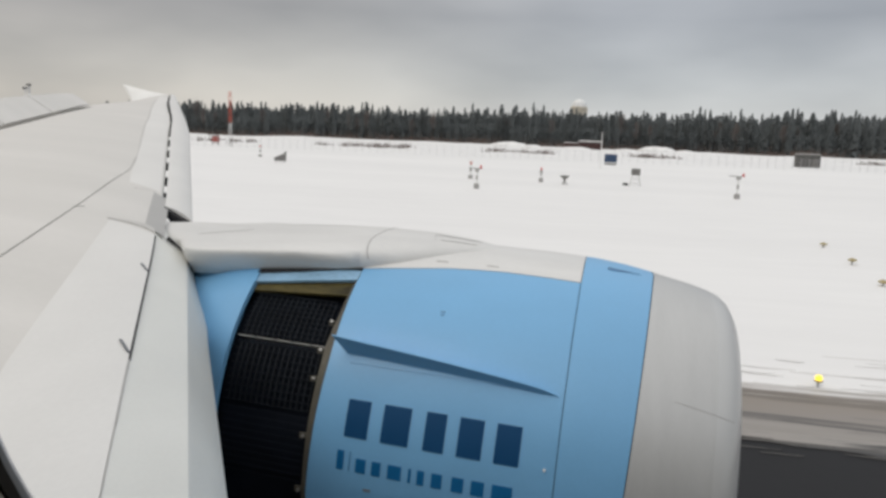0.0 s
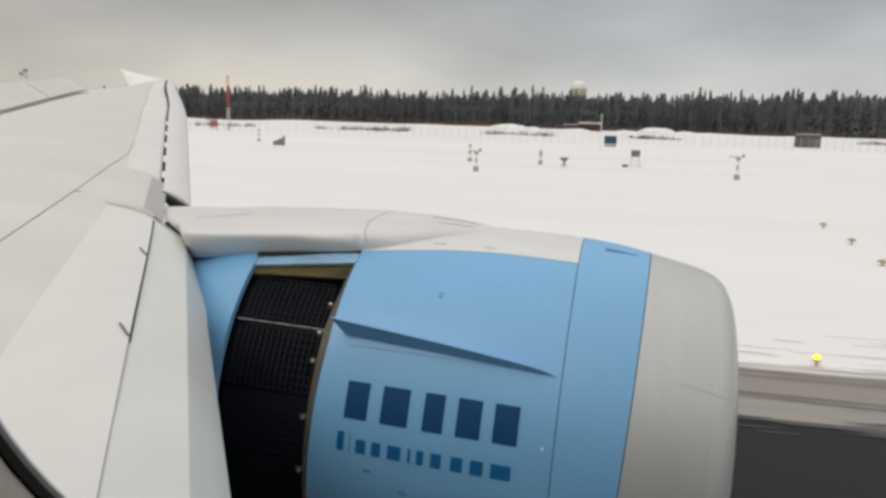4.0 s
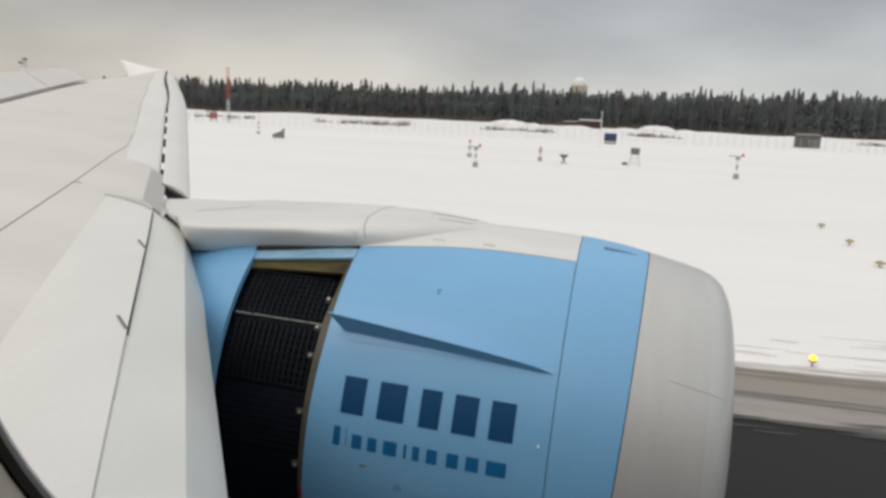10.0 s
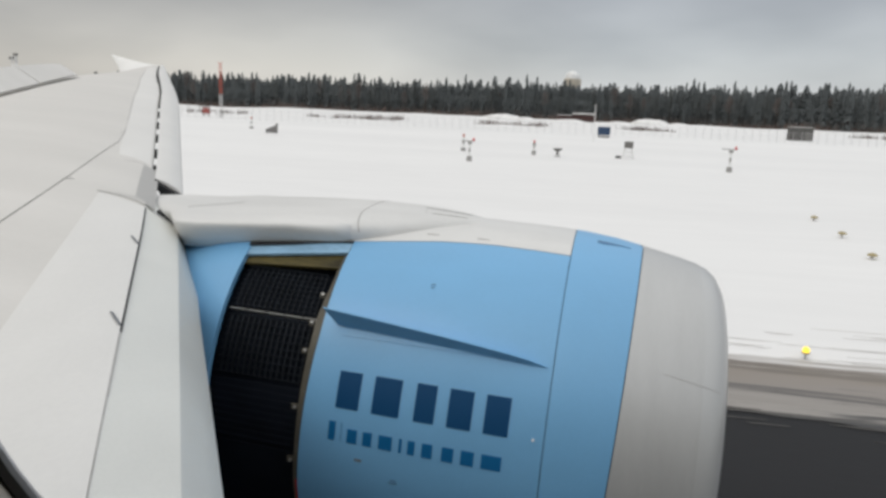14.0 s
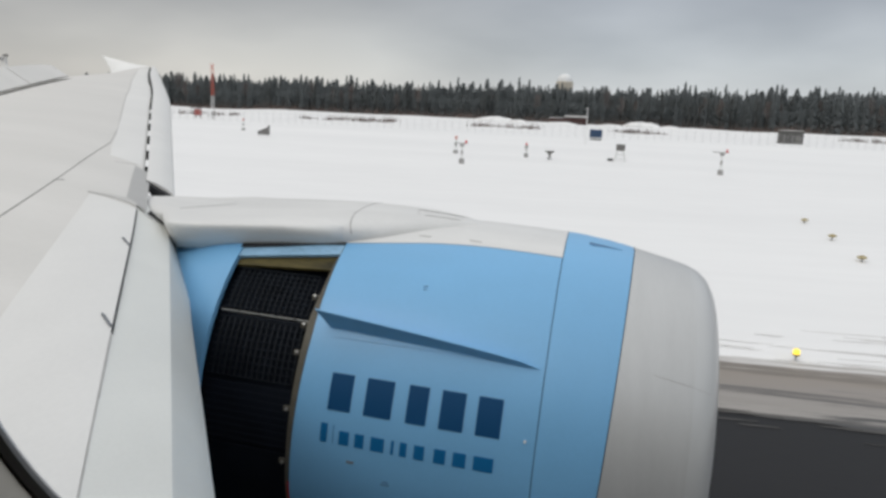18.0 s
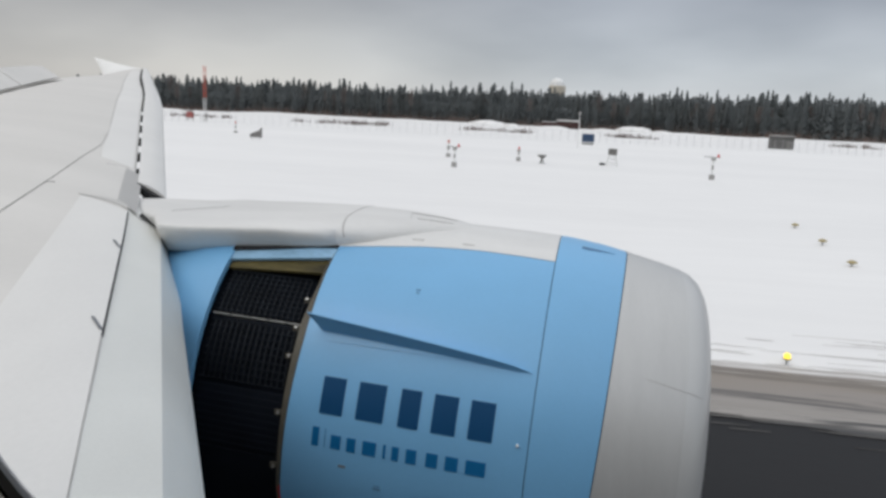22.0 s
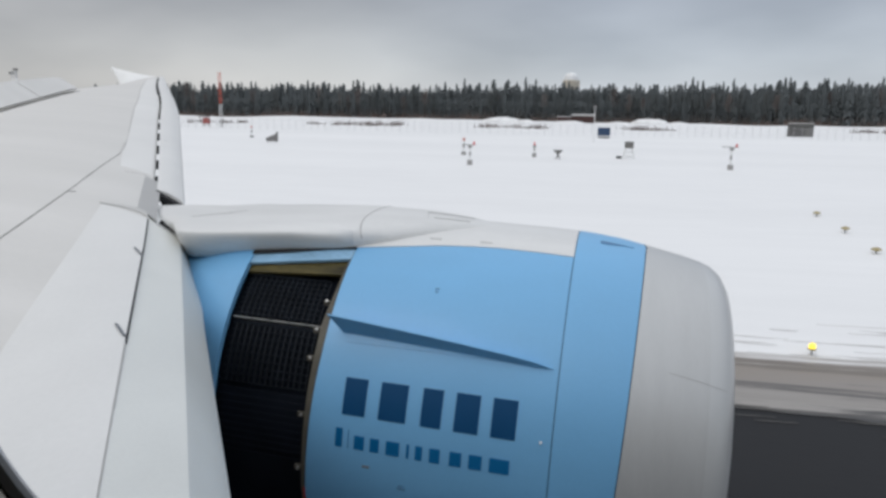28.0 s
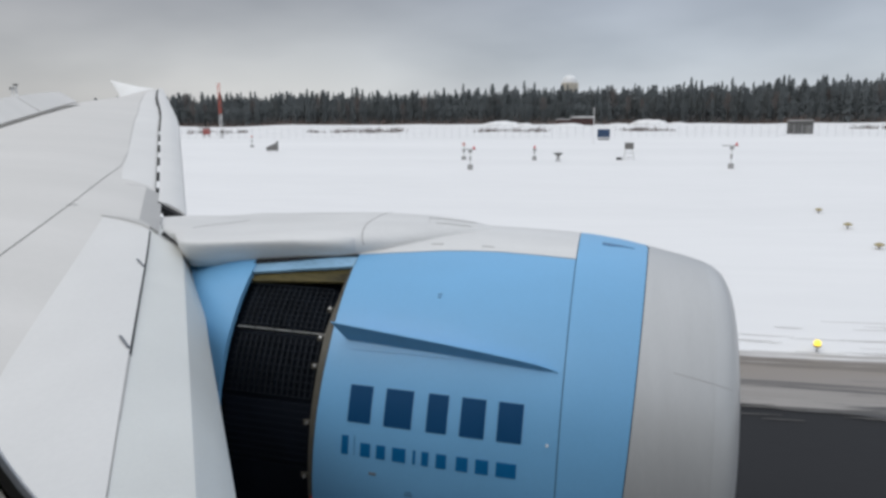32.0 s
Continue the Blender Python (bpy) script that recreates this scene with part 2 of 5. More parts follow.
M_SLUSH = slush_material()
M_SLUSHBIT = material("thin_slush", (0.10, 0.095, 0.09), 0.6, vary=0.5, scale=2.0, stretch=(0.3, 1, 1))
M_TARMAC = material("wet_asphalt", (0.0128, 0.0128, 0.0141), 0.62, vary=0.25, scale=0.4, fine=14.0, bump=0.004, stretch=(0.12, 1, 1), spec=0.2)
# needle colours lifted and blued, so the haze of distance is painted in
M_SPRUCE = material("hazed_spruce_needles", (0.193, 0.210, 0.213), 0.85, vary=0.10, scale=0.4, fine=3, rand=0.08, spec=0.1)
M_PINE = material("hazed_pine_needles", (0.193, 0.207, 0.206), 0.85, vary=0.10, scale=0.4, fine=3, rand=0.08, spec=0.1)
M_TWIG = material("bare_birch_twigs", (0.165, 0.145, 0.135), 0.9, vary=0.2, spec=0.1)
for m in (M_SPRUCE, M_PINE):
    let_light_through(m, 0.45)
M_BARK = material("bark", (0.055, 0.045, 0.038), 0.9, vary=0.3, spec=0.1)
M_SHRUB = material("winter_scrub", (0.16, 0.125, 0.11), 0.9, vary=0.3, scale=0.2, fine=2, spec=0.1)
M_POST = material("galvanised_steel", (0.50, 0.50, 0.50), 0.5, metal=0.3)
M_ORANGE = material("signal_orange", (0.52, 0.075, 0.03), 0.5, rand=0.05)
M_RED = material("signal_red", (0.55, 0.04, 0.04), 0.5)
M_WPAINT = material("white_marker_paint", (0.75, 0.75, 0.74), 0.5)
M_BOX = material("grey_cabinet", (0.16, 0.155, 0.145), 0.6, vary=0.1)
M_SIGNBLUE = material("dark_blue_sign", (0.02, 0.05, 0.11), 0.4)
M_FOOT = material("weathered_concrete", (0.34, 0.33, 0.32), 0.7, vary=0.1)
M_PINK = material("faded_red_band", (0.55, 0.25, 0.22), 0.6)
M_BLACKSIGN = material("black_sign", (0.06, 0.06, 0.06), 0.5)
M_SIGNBACK = material("weathered_sign_back", (0.17, 0.165, 0.16), 0.6, vary=0.12)
M_YELLOW = material("yellow_lamp_housing", (0.36, 0.29, 0.14), 0.5)
M_CREAM = material("cream_tank", (0.56, 0.51, 0.42), 0.6)
M_HEAP = material("ploughed_snow", (0.70, 0.69, 0.68), 0.8, vary=0.12, scale=0.5, fine=3.0, bump=0.15, tint=(0.78, 0.775, 0.765))
M_CABIN = material("dark_grey_cladding", (0.085, 0.082, 0.078), 0.7, vary=0.15, scale=0.8)
M_SPRAY = material("dirty_snow_spray", (0.65, 0.636, 0.62), 0.8, vary=0.2, scale=1.5, stretch=(0.2, 1, 1))
M_BARN = material("dark_red_boards", (0.055, 0.026, 0.023), 0.8, vary=0.25, scale=1.2)
M_SIGNALBOX = material("faded_red_cabinet", (0.30, 0.07, 0.06), 0.6, vary=0.2)


def lamp_glass(name, colour, power):
    m = material(name, colour, 0.3)
    b = m.node_tree.nodes["Principled BSDF"]
    b.inputs["Emission Color"].default_value, b.inputs["Emission Strength"].default_value = (*colour, 1), power
    return m


M_AMBERLIT = lamp_glass("lit_amber_glass", (1.0, 0.72, 0.08), 1.3)


# ---------------------------------------------------------------- mesh helpers
def mesh(name, verts, faces, mat, smooth=False):
    me = bpy.data.meshes.new(name)
    me.from_pydata([tuple(v) for v in verts], [], faces)
    me.materials.append(mat)
    bm = bmesh.new()
    bm.from_mesh(me)
    bmesh.ops.recalc_face_normals(bm, faces=bm.faces)
    bm.to_mesh(me)
    bm.free()
    if smooth:
        me.polygons.foreach_set("use_smooth", [True] * len(me.polygons))
        me.set_sharp_from_angle(angle=radians(28))
    return me


def solid(name, verts, faces, mat, parent=None, label="", smooth=False):
    ob = new(name, mesh(name, verts, faces, mat, smooth))
    if parent:
        ob.parent = parent
    if label:
        ob["label"] = label
    return ob


def loft(name, sections, mat, parent=None, label="", ring=True, caps=True, smooth=True):
    """Skin a list of equally long point rows; ring closes each row."""
    n, verts, faces = len(sections[0]), [p for s in sections for p in s], []
    for i in range(len(sections) - 1):
        for j in range(n if ring else n - 1):
            k = (j + 1) % n
            faces.append((i * n + j, i * n + k, (i + 1) * n + k, (i + 1) * n + j))
    if caps and ring:
        faces += [tuple(range(n)), tuple((len(sections) - 1) * n + j for j in range(n))]
    return solid(name, verts, faces, mat, parent, label, smooth)


def plate(name, grid_a, grid_b, mat, parent=None, label="", smooth=True):
    """A slab between two equal grids of points (outer and inner skin)."""
    nr, nc = len(grid_a), len(grid_a[0])
    verts = [p for r in grid_a for p in r] + [p for r in grid_b for p in r]
    o, faces = nr * nc, []
    for i in range(nr - 1):
        for j in range(nc - 1):
            q = (i * nc + j, i * nc + j + 1, (i + 1) * nc + j + 1, (i + 1) * nc + j)
            faces += [q, tuple(o + v for v in reversed(q))]
    for i in range(nr - 1):
        for j in (0, nc - 1):
            faces.append((i * nc + j, (i + 1) * nc + j, o + (i + 1) * nc + j, o + i * nc + j))
    for j in range(nc - 1):
        for i in (0, nr - 1):
            faces.append((i * nc + j, i * nc + j + 1, o + i * nc + j + 1, o + i * nc + j))
    return solid(name, verts, faces, mat, parent, label, smooth)


def box(name, lo, hi, mat, parent=None, label="", bevel=0.0, m=None):
    bm = bmesh.new()
    bmesh.ops.create_cube(bm, size=1.0)
    lo, hi = Vector(lo), Vector(hi)
    for v in bm.verts:
        v.co = Vector(((lo[i] + hi[i]) / 2 + v.co[i] * (hi[i] - lo[i]) for i in range(3)))
    if bevel:
        bmesh.ops.bevel(bm, geom=bm.edges, offset=bevel, segments=2, affect="EDGES")
    if m:
        bm.transform(m)
    me = bpy.data.meshes.new(name)
    bm.to_mesh(me)
    bm.free()
    me.materials.append(mat)
    ob = new(name, me)
    if parent:
        ob.parent = parent
    if label:
        ob["label"] = label
    return ob


def rod(name, a, b, r, mat, parent=None, label="", n=8, r2=None):
    a, b = Vector(a), Vector(b)
    d = (b - a).normalized()
    u = d.orthogonal().normalized()
    w = d.cross(u)
    rows = [[q + rr * (math.cos(t) * u + math.sin(t) * w) for t in np.linspace(0, 2 * math.pi, n, endpoint=False)]
            for q, rr in ((a, r), (b, r if r2 is None else r2))]
    return loft(name, rows, mat, parent, label)


def lerp(x, xs, ys):
    return float(np.interp(x, xs, ys))


# ---------------------------------------------------------------- ground, runway, snow
def terrain(x, y):
    if y < 17.0:
        return -0.06
    z = 0.04 + 0.10 * min(1, (y - 17.0) / 1.2)
    z += 0.05 * noise.noise((x * 0.06, y * 0.2, 0.0))
    far = max(0.0, min(1.0, (y - 185) / 120))
    z += far * (0.5 + 0.9 * noise.noise((x * 0.018, y * 0.014, 3.0)) + 0.5 * noise.noise((x * 0.05, y * 0.04, 7.0)))
    return z


xs = sorted(set([-4500, -3000, -2000, -1200, -800, -600] + list(np.arange(-460, 221, 10.0)) + [260, 330, 450, 700, 1200, 2000, 3000, 4500]))
ys = sorted(set([-4500, -2000, -800, -200, -60, -20, 8, 16.9, 17.2, 17.7, 18.4, 20, 24, 30, 38, 48, 60, 75, 90, 110, 130, 150, 170] +
                list(np.arange(185, 420, 9.0)) + [440, 520, 700, 1000, 1600, 2600, 4500]))
gv = [(x, y, terrain(x, y)) for y in ys for x in xs]
gf = [(j * len(xs) + i, j * len(xs) + i + 1, (j + 1) * len(xs) + i + 1, (j + 1) * len(xs) + i) for j in range(len(ys) - 1) for i in range(len(xs) - 1)]
tagged(solid("ground", gv, gf, M_SNOW, smooth=True), "flat snow-covered airfield reaching to the treeline", "ground", kind="structure")

edge_x = np.concatenate([np.arange(-420, -30, 4.0), np.arange(-30, 40, 0.4), np.arange(40, 261, 4.0)])


def strip(name, y0, y1, z0, z1, mat, amp0, amp1, label, seed):
    """A ground strip along the runway with ragged edges."""
    top = []
    for k in range(7):
        f = k / 6
        top.append([(x, (y0 + amp0 * (noise.noise((x * 0.22, seed, 0)) + 0.45 * noise.noise((x * 0.9, seed, 4)))) * (1 - f)
                     + (y1 + amp1 * (noise.noise((x * 0.16, seed + 9, 0)) + 0.5 * noise.noise((x * 1.3, seed + 9, 3)))) * f,
                     z0 + (z1 - z0) * f + 0.012 * noise.noise((x * 0.4, k * 2.0, seed))) for x in edge_x])
    low = [[(x, y, z - 0.25) for x, y, z in r] for r in top]
    return tagged(plate(name, top, low, mat), label, "pavement", kind="structure")


tagged(box("runway", (-420, -45, -0.30), (260, 14.9, 0.0), M_TARMAC), "wet black asphalt runway cleared of snow", "runway", kind="structure")
strip("pavement", 14.15, 17.45, 0.018, 0.155, M_SLUSH, 0.4, 0.3, "brown slush-covered runway shoulder beside the snow", 1.0)

# thin ragged streaks of slush thrown onto the asphalt
rs = random.Random(31)
for name, mat, ya, yb, za, zb, count, label in (("slush_streaks", M_SLUSHBIT, 13.3, 14.4, 0.006, 0.02, 170, "thin dirty-grey slush streaks on the runway edge"),):
    sv, sf = [], []
    for i in range(count):
        x, y = rs.uniform(-40, 45), ya + (yb - ya) * rs.random() ** 0.55
        L, w, b = rs.uniform(0.3, 2.6), rs.uniform(0.008, 0.03), len(sv)
        z = za + (zb - za) * (y - ya) / (yb - ya)
        for k in range(9):
            t = k / 8 * 2 - 1
            h = w * math.sqrt(max(0.0, 1 - t * t)) * rs.uniform(0.5, 1.3) + 0.002
            yy = y + 0.05 * noise.noise((x + t * L, i * 3.1, 0.0))
            sv += [(x + t * L, yy - h, z), (x + t * L, yy, z + 0.012), (x + t * L, yy + h, z)]
        for k in range(8):
            c = b + 3 * k
            sf += [(c, c + 3, c + 4, c + 1), (c + 1, c + 4, c + 5, c + 2)]
    me = bpy.data.meshes.new(name)
    me.from_pydata(sv, [], sf)
    me.materials.append(mat)
    tagged(new(name, me), label, "slush", kind="stuff")

# grey spray thrown onto the snow beside the shoulder
sv, sf = [], []
for i in range(420):
    x, y = rs.uniform(-35, 45), 17.45 + 3.4 * rs.random() ** 2.6
    L, w, b = rs.uniform(0.2, 1.3), rs.uniform(0.008, 0.035), len(sv)
    for k in range(9):
        t = k / 8 * 2 - 1
        h = w * math.sqrt(max(0.0, 1 - t * t)) * rs.uniform(0.4, 1.3) + 0.002
        px, yy = x + t * L, y + 0.08 * noise.noise((x + t * L, i * 3.1, 2.0))
        z = terrain(px, yy) + 0.012
        sv += [(px, yy - h, z), (px, yy, z + 0.008), (px, yy + h, z)]
    for k in range(8):
        c = b + 3 * k
        sf += [(c, c + 3, c + 4, c + 1), (c + 1, c + 4, c + 5, c + 2)]
me = bpy.data.meshes.new("snow_spray")
me.from_pydata(sv, [], sf)
me.materials.append(M_SPRAY)
tagged(new("snow_spray", me), "thin grey streaks of thrown slush on the snow", "slush", kind="stuff")

# ---------------------------------------------------------------- airliner
airliner = tagged(new("airliner"), "white airliner with grey swept wing, sky-blue engine and raised spoilers", "aircraft")

# engine: a body round a slightly drooped axis; angle 0 faces the cabin, 90 is up
AX = Vector((math.cos(-0.04) * math.cos(-0.037), math.sin(-0.037), math.sin(-0.04))).normalized()
A0 = Vector((0, 7.0, EYE - 2.922))
AN = AX.cross(Vector((0, 0, 1))).normalized()
AV = AN.cross(AX)
AV = AV if AV.z > 0 else -AV
PROFILE = ((-5.4, 1.08), (-4.6, 1.26), (-4.0, 1.42), (-3.7, 1.52), (-3.45, 1.63), (-3.25, 1.69), (-3.03, 1.72), (-2.05, 1.765), (-1.0, 1.797), (-0.4, 1.797), (0.0, 1.785), (0.3, 1.752), (0.5, 1.716),
           (0.7, 1.676), (0.9, 1.635), (1.04, 1.598), (1.13, 1.56), (1.20, 1.505), (1.25, 1.42), (1.265, 1.33))


def radius(s):
    return lerp(s, [a for a, _ in PROFILE], [b for _, b in PROFILE])


def nac(s, ang, off=0.0):
    a = radians(ang)
    return A0 + AX * float(s) + float(radius(s) + off) * (math.cos(a) * AN + math.sin(a) * AV)


def nac_r(s, ang, r):
    a = radians(ang)
    return A0 + AX * float(s) + float(r) * (math.cos(a) * AN + math.sin(a) * AV)


def shell(name, s_of, angs, thick, mat, parent, label="", n=14, off=0.0):
    """A curved panel: s_of(ang) gives both ends, in metres along the axis."""
    outer, inner = [], []
    for a in angs:
        s0, s1 = s_of(a)
        row = [s0 + (s1 - s0) * k / n for k in range(n + 1)]
        outer.append([nac(s, a, off) for s in row])
        inner.append([nac(s, a, off - thick) for s in row])
    return plate(name, outer, inner, mat, parent, label)


def seam_silver(a):
    return 0.396 + 0.00147 * max(0.0, min(a, 180 - a))


engine = airliner
TOPB = ((-2.06, 64.6), (-1.28, 68.8), (-0.77, 70.0), (-0.09, 69.6))
full = [a for a in np.linspace(-90, 270, 121)]
shell("nose_ring", lambda a: (-0.098, seam_silver(a) - 0.004), full, 0.02, M_BLUE, engine, "sky-blue ring behind the silver inlet", 8)
# silver inlet cowl with the rolled lip and the throat
rows = []
for a in np.linspace(-90, 270, 121)[:-1]:
    s0 = seam_silver(a) + 0.004
    prof = [(s0 + (1.04 - s0) * k / 10, None) for k in range(11)]
    rows.append([nac(s, a) for s, _ in prof])
cols = list(map(list, zip(*rows)))
loft("inlet_cowl", cols, M_SILVER, engine, "satin silver inlet cowl", caps=False)
lip = [(s, radius(s)) for s in (1.04, 1.09, 1.13, 1.165, 1.20, 1.225, 1.25, 1.265)] + [(1.25, 1.275), (1.2, 1.24), (1.05, 1.215), (0.6, 1.22), (0.1, 1.27)]
loft("inlet_lip", [[nac_r(s, a, r) for a in np.linspace(-90, 270, 120, endpoint=False)] for s, r in lip], M_LIP, engine, "satin metal inlet lip, its highlight put in as a lighter tone", caps=False)


def top_limit(s):
    return lerp(s, [a for a, _ in TOPB], [b for _, b in TOPB])


def cowl_aft(a):
    """How far the fan cowl's rear edge runs aft towards the keel."""
    return lerp(a, [-10, 32], [0.05, 0.0])


def cowl_side(name, mirror):
    outer, inner = [], []
    for k in range(61):
        f = k / 60
        ro, ri = [], []
        for j in range(25):
            s = -2.045 + (1.94) * j / 24
            a = -90 + (top_limit(s) - 0.2 + 90) * f
            s -= cowl_aft(a) * (1 - j / 24) ** 2
            a = 180 - a if mirror else a
            ro.append(nac(s, a))
            ri.append(nac(s, a, -0.035))
        outer.append(ro)
        inner.append(ri)
    return plate(name, outer, inner, M_BLUE, engine, "sky-blue fan cowl door")


fan_cowl = cowl_side("fan_cowl", False)
cowl_side("fan_cowl", True)
outer, inner = [], []
for k in range(25):
    f = k / 24
    ro, ri = [], []
    for j in range(25):
        s = -2.05 + 1.945 * j / 24
        a = top_limit(s) + (180 - 2 * top_limit(s)) * f
        ro.append(nac(s, a, 0.003))
        ri.append(nac(s, a, -0.03))
    outer.append(ro)
    inner.append(ri)
plate("top_fairing", outer, inner, M_WHITE, engine, "off-white fairing on top of the nacelle")
# dark drum under the skin shows in the joints
loft("inner_drum", [[nac(s, a, -0.045) for a in np.linspace(0, 360, 72, endpoint=False)] for s in np.linspace(-2.04, 0.55, 14)], M_DARK, engine, caps=False)
# reverser sleeve slid aft
shell("reverser_sleeve", lambda a: (-5.3, -2.985 - 0.02 * math.sin(radians(a))), [a for a in np.linspace(-90, 270, 121)], 0.06, M_BLUE, engine, "sky-blue thrust reverser sleeve slid aft", 14)
# opened bay: cascade box, rails, vanes
loft("bay_drum", [[nac_r(s, a, r) for a in np.linspace(0, 360, 72, endpoint=False)] for s, r in ((-5.2, 0.98), (-4.0, 1.3), (-3.3, 1.48), (-3.0, 1.53), (-2.03, 1.56))], M_CASC, engine, "black cascade bay behind the fan cowl", caps=False)
for a0, a1 in ((38.4, 52.6), (17.5, 35.2), (-3.5, 15.5)):
    basket = loft("cascade_basket", [[nac_r(s, a, 1.575) for s in (-2.98, -2.14)] + [nac_r(s, a, 1.565) for s in (-2.14, -2.98)] for a in np.linspace(a0, a1, 8)], M_CASC, engine, "black cascade vane basket")
    in_shade = a1 < 20                       # lowest basket: its shade is put in as blacker ribs without vanes
    for a in np.linspace(a0, a1, 10 if in_shade else 9):
        p0, p1 = nac_r(-2.97, a, 1.630), nac_r(-2.19, a, 1.646)
        rod("cascade_rib", p0, p1, 0.0066, M_CASC if in_shade else M_VANE, basket, n=4)
    if in_shade:
        continue
    for s in np.linspace(-2.94, -2.20, 15):
        rr = 1.625 + 0.02 * (s + 2.15)
        loft("cascade_vane", [[nac_r(s - 0.012, a, rr - 0.03), nac_r(s + 0.001, a, rr + 0.012), nac_r(s + 0.011, a, rr + 0.01), nac_r(s - 0.003, a, rr - 0.03)]
                              for a in np.linspace(a0, a1, 9)], M_VANE, basket)
loft("slider_rail", [[nac_r(s, 36.9 + d, r) for d, r in ((-0.3, 1.60), (-0.3, 1.655), (0.08, 1.66), (0.08, 1.60))] for s in np.linspace(-2.97, -2.07, 8)], M_STEEL, engine, "bare metal slider rail")
def bay_strip(name, lo, hi, off, mat, label):
    rows = []
    for k in range(7):
        rows.append([(s, lerp(s, [-3.05, -2.05], lo) * (1 - k / 6) + lerp(s, [-3.05, -2.05], hi) * k / 6) for s in np.linspace(-3.05, -2.055, 9)])
    return plate(name, [[nac(s, a, off) for s, a in r] for r in rows], [[nac(s, a, off - 0.03) for s, a in r] for r in rows], mat, engine, label)


bay_strip("hinge_beam", (54.8, 59.6), (63.0, 69.0), -0.012, M_BEAM, "scuffed blue hinge beam")
bay_strip("primer_panel", (52.6, 54.3), (55.8, 60.6), -0.055, M_OLIVE, "olive primed inner panel")
# cowl rear rim with its latch bolts
RIM_W = ([-60, 0, 20, 36, 47, 63], [0.045, 0.050, 0.065, 0.075, 0.04, 0.025])


def rim_row(a, proud=0.0):
    w, s = lerp(a, *RIM_W), -2.05 - cowl_aft(a)
    return [nac(s, a, -0.004 + proud), nac(s - w, a, -0.03 + proud), nac(s - w, a, -0.085), nac(s, a, -0.085)]


rim = loft("cowl_rim", [rim_row(a) for a in np.linspace(-60, 63, 60)], M_RIM, engine, "olive-grey metal rear rim of the fan cowl")
loft("lock_mark", [[rim_row(a, 0.004)[0], rim_row(a, 0.004)[0].lerp(rim_row(a, 0.004)[1], 0.45), rim_row(a)[2], rim_row(a)[3]] for a in np.linspace(-18, -9.5, 8)], M_RED, rim, "red lock mark on the rim")
for a in (43.8, 35.0, 27.0, 11.4, -4.0):
    q = nac(-2.083 - lerp(a, *RIM_W) - cowl_aft(a), a, -0.05)
    rod("latch_bolt", q, q + (nac(-2.115, a, 0.2) - q).normalized() * 0.04, 0.012, M_STEEL, rim, n=8)
    box("latch_bracket", (-0.03, -0.012, -0.02), (0.05, 0.012, 0.02), M_RIM, rim, m=Matrix.Translation(q))
for s_pos in (-2.80, -2.62, -2.45, -2.28, -2.14):
    q = nac_r(s_pos, 36.95, 1.655)
    rod("rail_stud", q, nac_r(s_pos, 36.95, 1.667), 0.009, M_DARK, rim, n=6)
# vortex strake on the fan cowl
base = [nac(s, lerp(s, [-1.9, -0.14], [35.6, 32.0])) for s in np.linspace(-1.90, -0.14, 14)]
out_dir = (math.cos(radians(50)) * AN + math.sin(radians(50)) * AV)
strake = []
for k, q in enumerate(base):
    f = k / 13
    h = 0.205 * (1 - f) ** 0.5 * (1 - 0.12 * f) + 0.004
    tip = q + out_dir * h + AX * (-0.10 * (1 - f))
    n = AX.cross(out_dir).normalized() * (0.016 * (1 - 0.5 * f))
    strake.append([q - n * 1.6, q + n * 1.6, tip + n * 0.3, tip - n * 0.3])
loft("strake", strake, M_BLUE, engine, "sky-blue vortex strake", smooth=False)
plate("strake_base", [[nac(s, a, 0.006) for s in np.linspace(-1.86, -0.34, 12)] for a in (32.4, 34.6)],
      [[nac(s, a, -0.004) for s in np.linspace(-1.86, -0.34, 12)] for a in (32.4, 34.6)], M_BLUE, engine)
# small scoop on the nose ring, its shaded inside painted as a darker blue plate
shell("scoop", lambda a: (0.11, 0.41 - 0.10 * (84.0 - a)), np.linspace(81.7, 84.0, 6), 0.004, M_SCOOP, engine, "small flush air scoop with its shaded inside painted dark", 4, 0.004)
# panel joint across the inlet
plate("inlet_joint", [[nac(s, lerp(s, [0.5, 1.25], [37.0, 34.0]) + d, 0.002) for s in np.linspace(0.72, 1.22, 12)] for d in (-0.07, 0.07)],
      [[nac(s, lerp(s, [0.5, 1.25], [37.0, 34.0]) + d, -0.003) for s in np.linspace(0.72, 1.22, 12)] for d in (-0.07, 0.07)], M_LINE2, engine)


def decal(name, s0, s1, a0, a1, mat, label=""):
    ss, aa = np.linspace(s0, s1, 5), np.linspace(a0, a1, 5)
    return plate(name, [[nac(s, a, 0.005) for s in ss] for a in aa], [[nac(s, a, -0.002) for s in ss] for a in aa], mat, fan_cowl, label)


def across(x):
    return -1.826 + (x - 616) / 327 * 1.474


# the airline's mark and web address as plain bars
for x0, x1 in ((616, 672), (684, 748), (762, 812), (822, 878), (887, 943)):
    decal("mark_bar", across(x0) + 0.03, across(x1) - 0.03, 13.6, 23.2, M_NAVY, "plain navy bar of the airline mark")
for x0, x1, up in ((612, 630, 1), (636, 642, 1), (648, 672, 0), (678, 700, 0), (708, 738, 0), (746, 756, 0), (762, 780, 0), (788, 812, 0), (824, 850, 0), (858, 886, 0), (894, 934, 0)):
    decal("address_bar", across(x0) + 0.012, across(x1) - 0.012, 4.9, 9.9 if up else 8.5, M_TEAL, "plain blue bar of small writing")
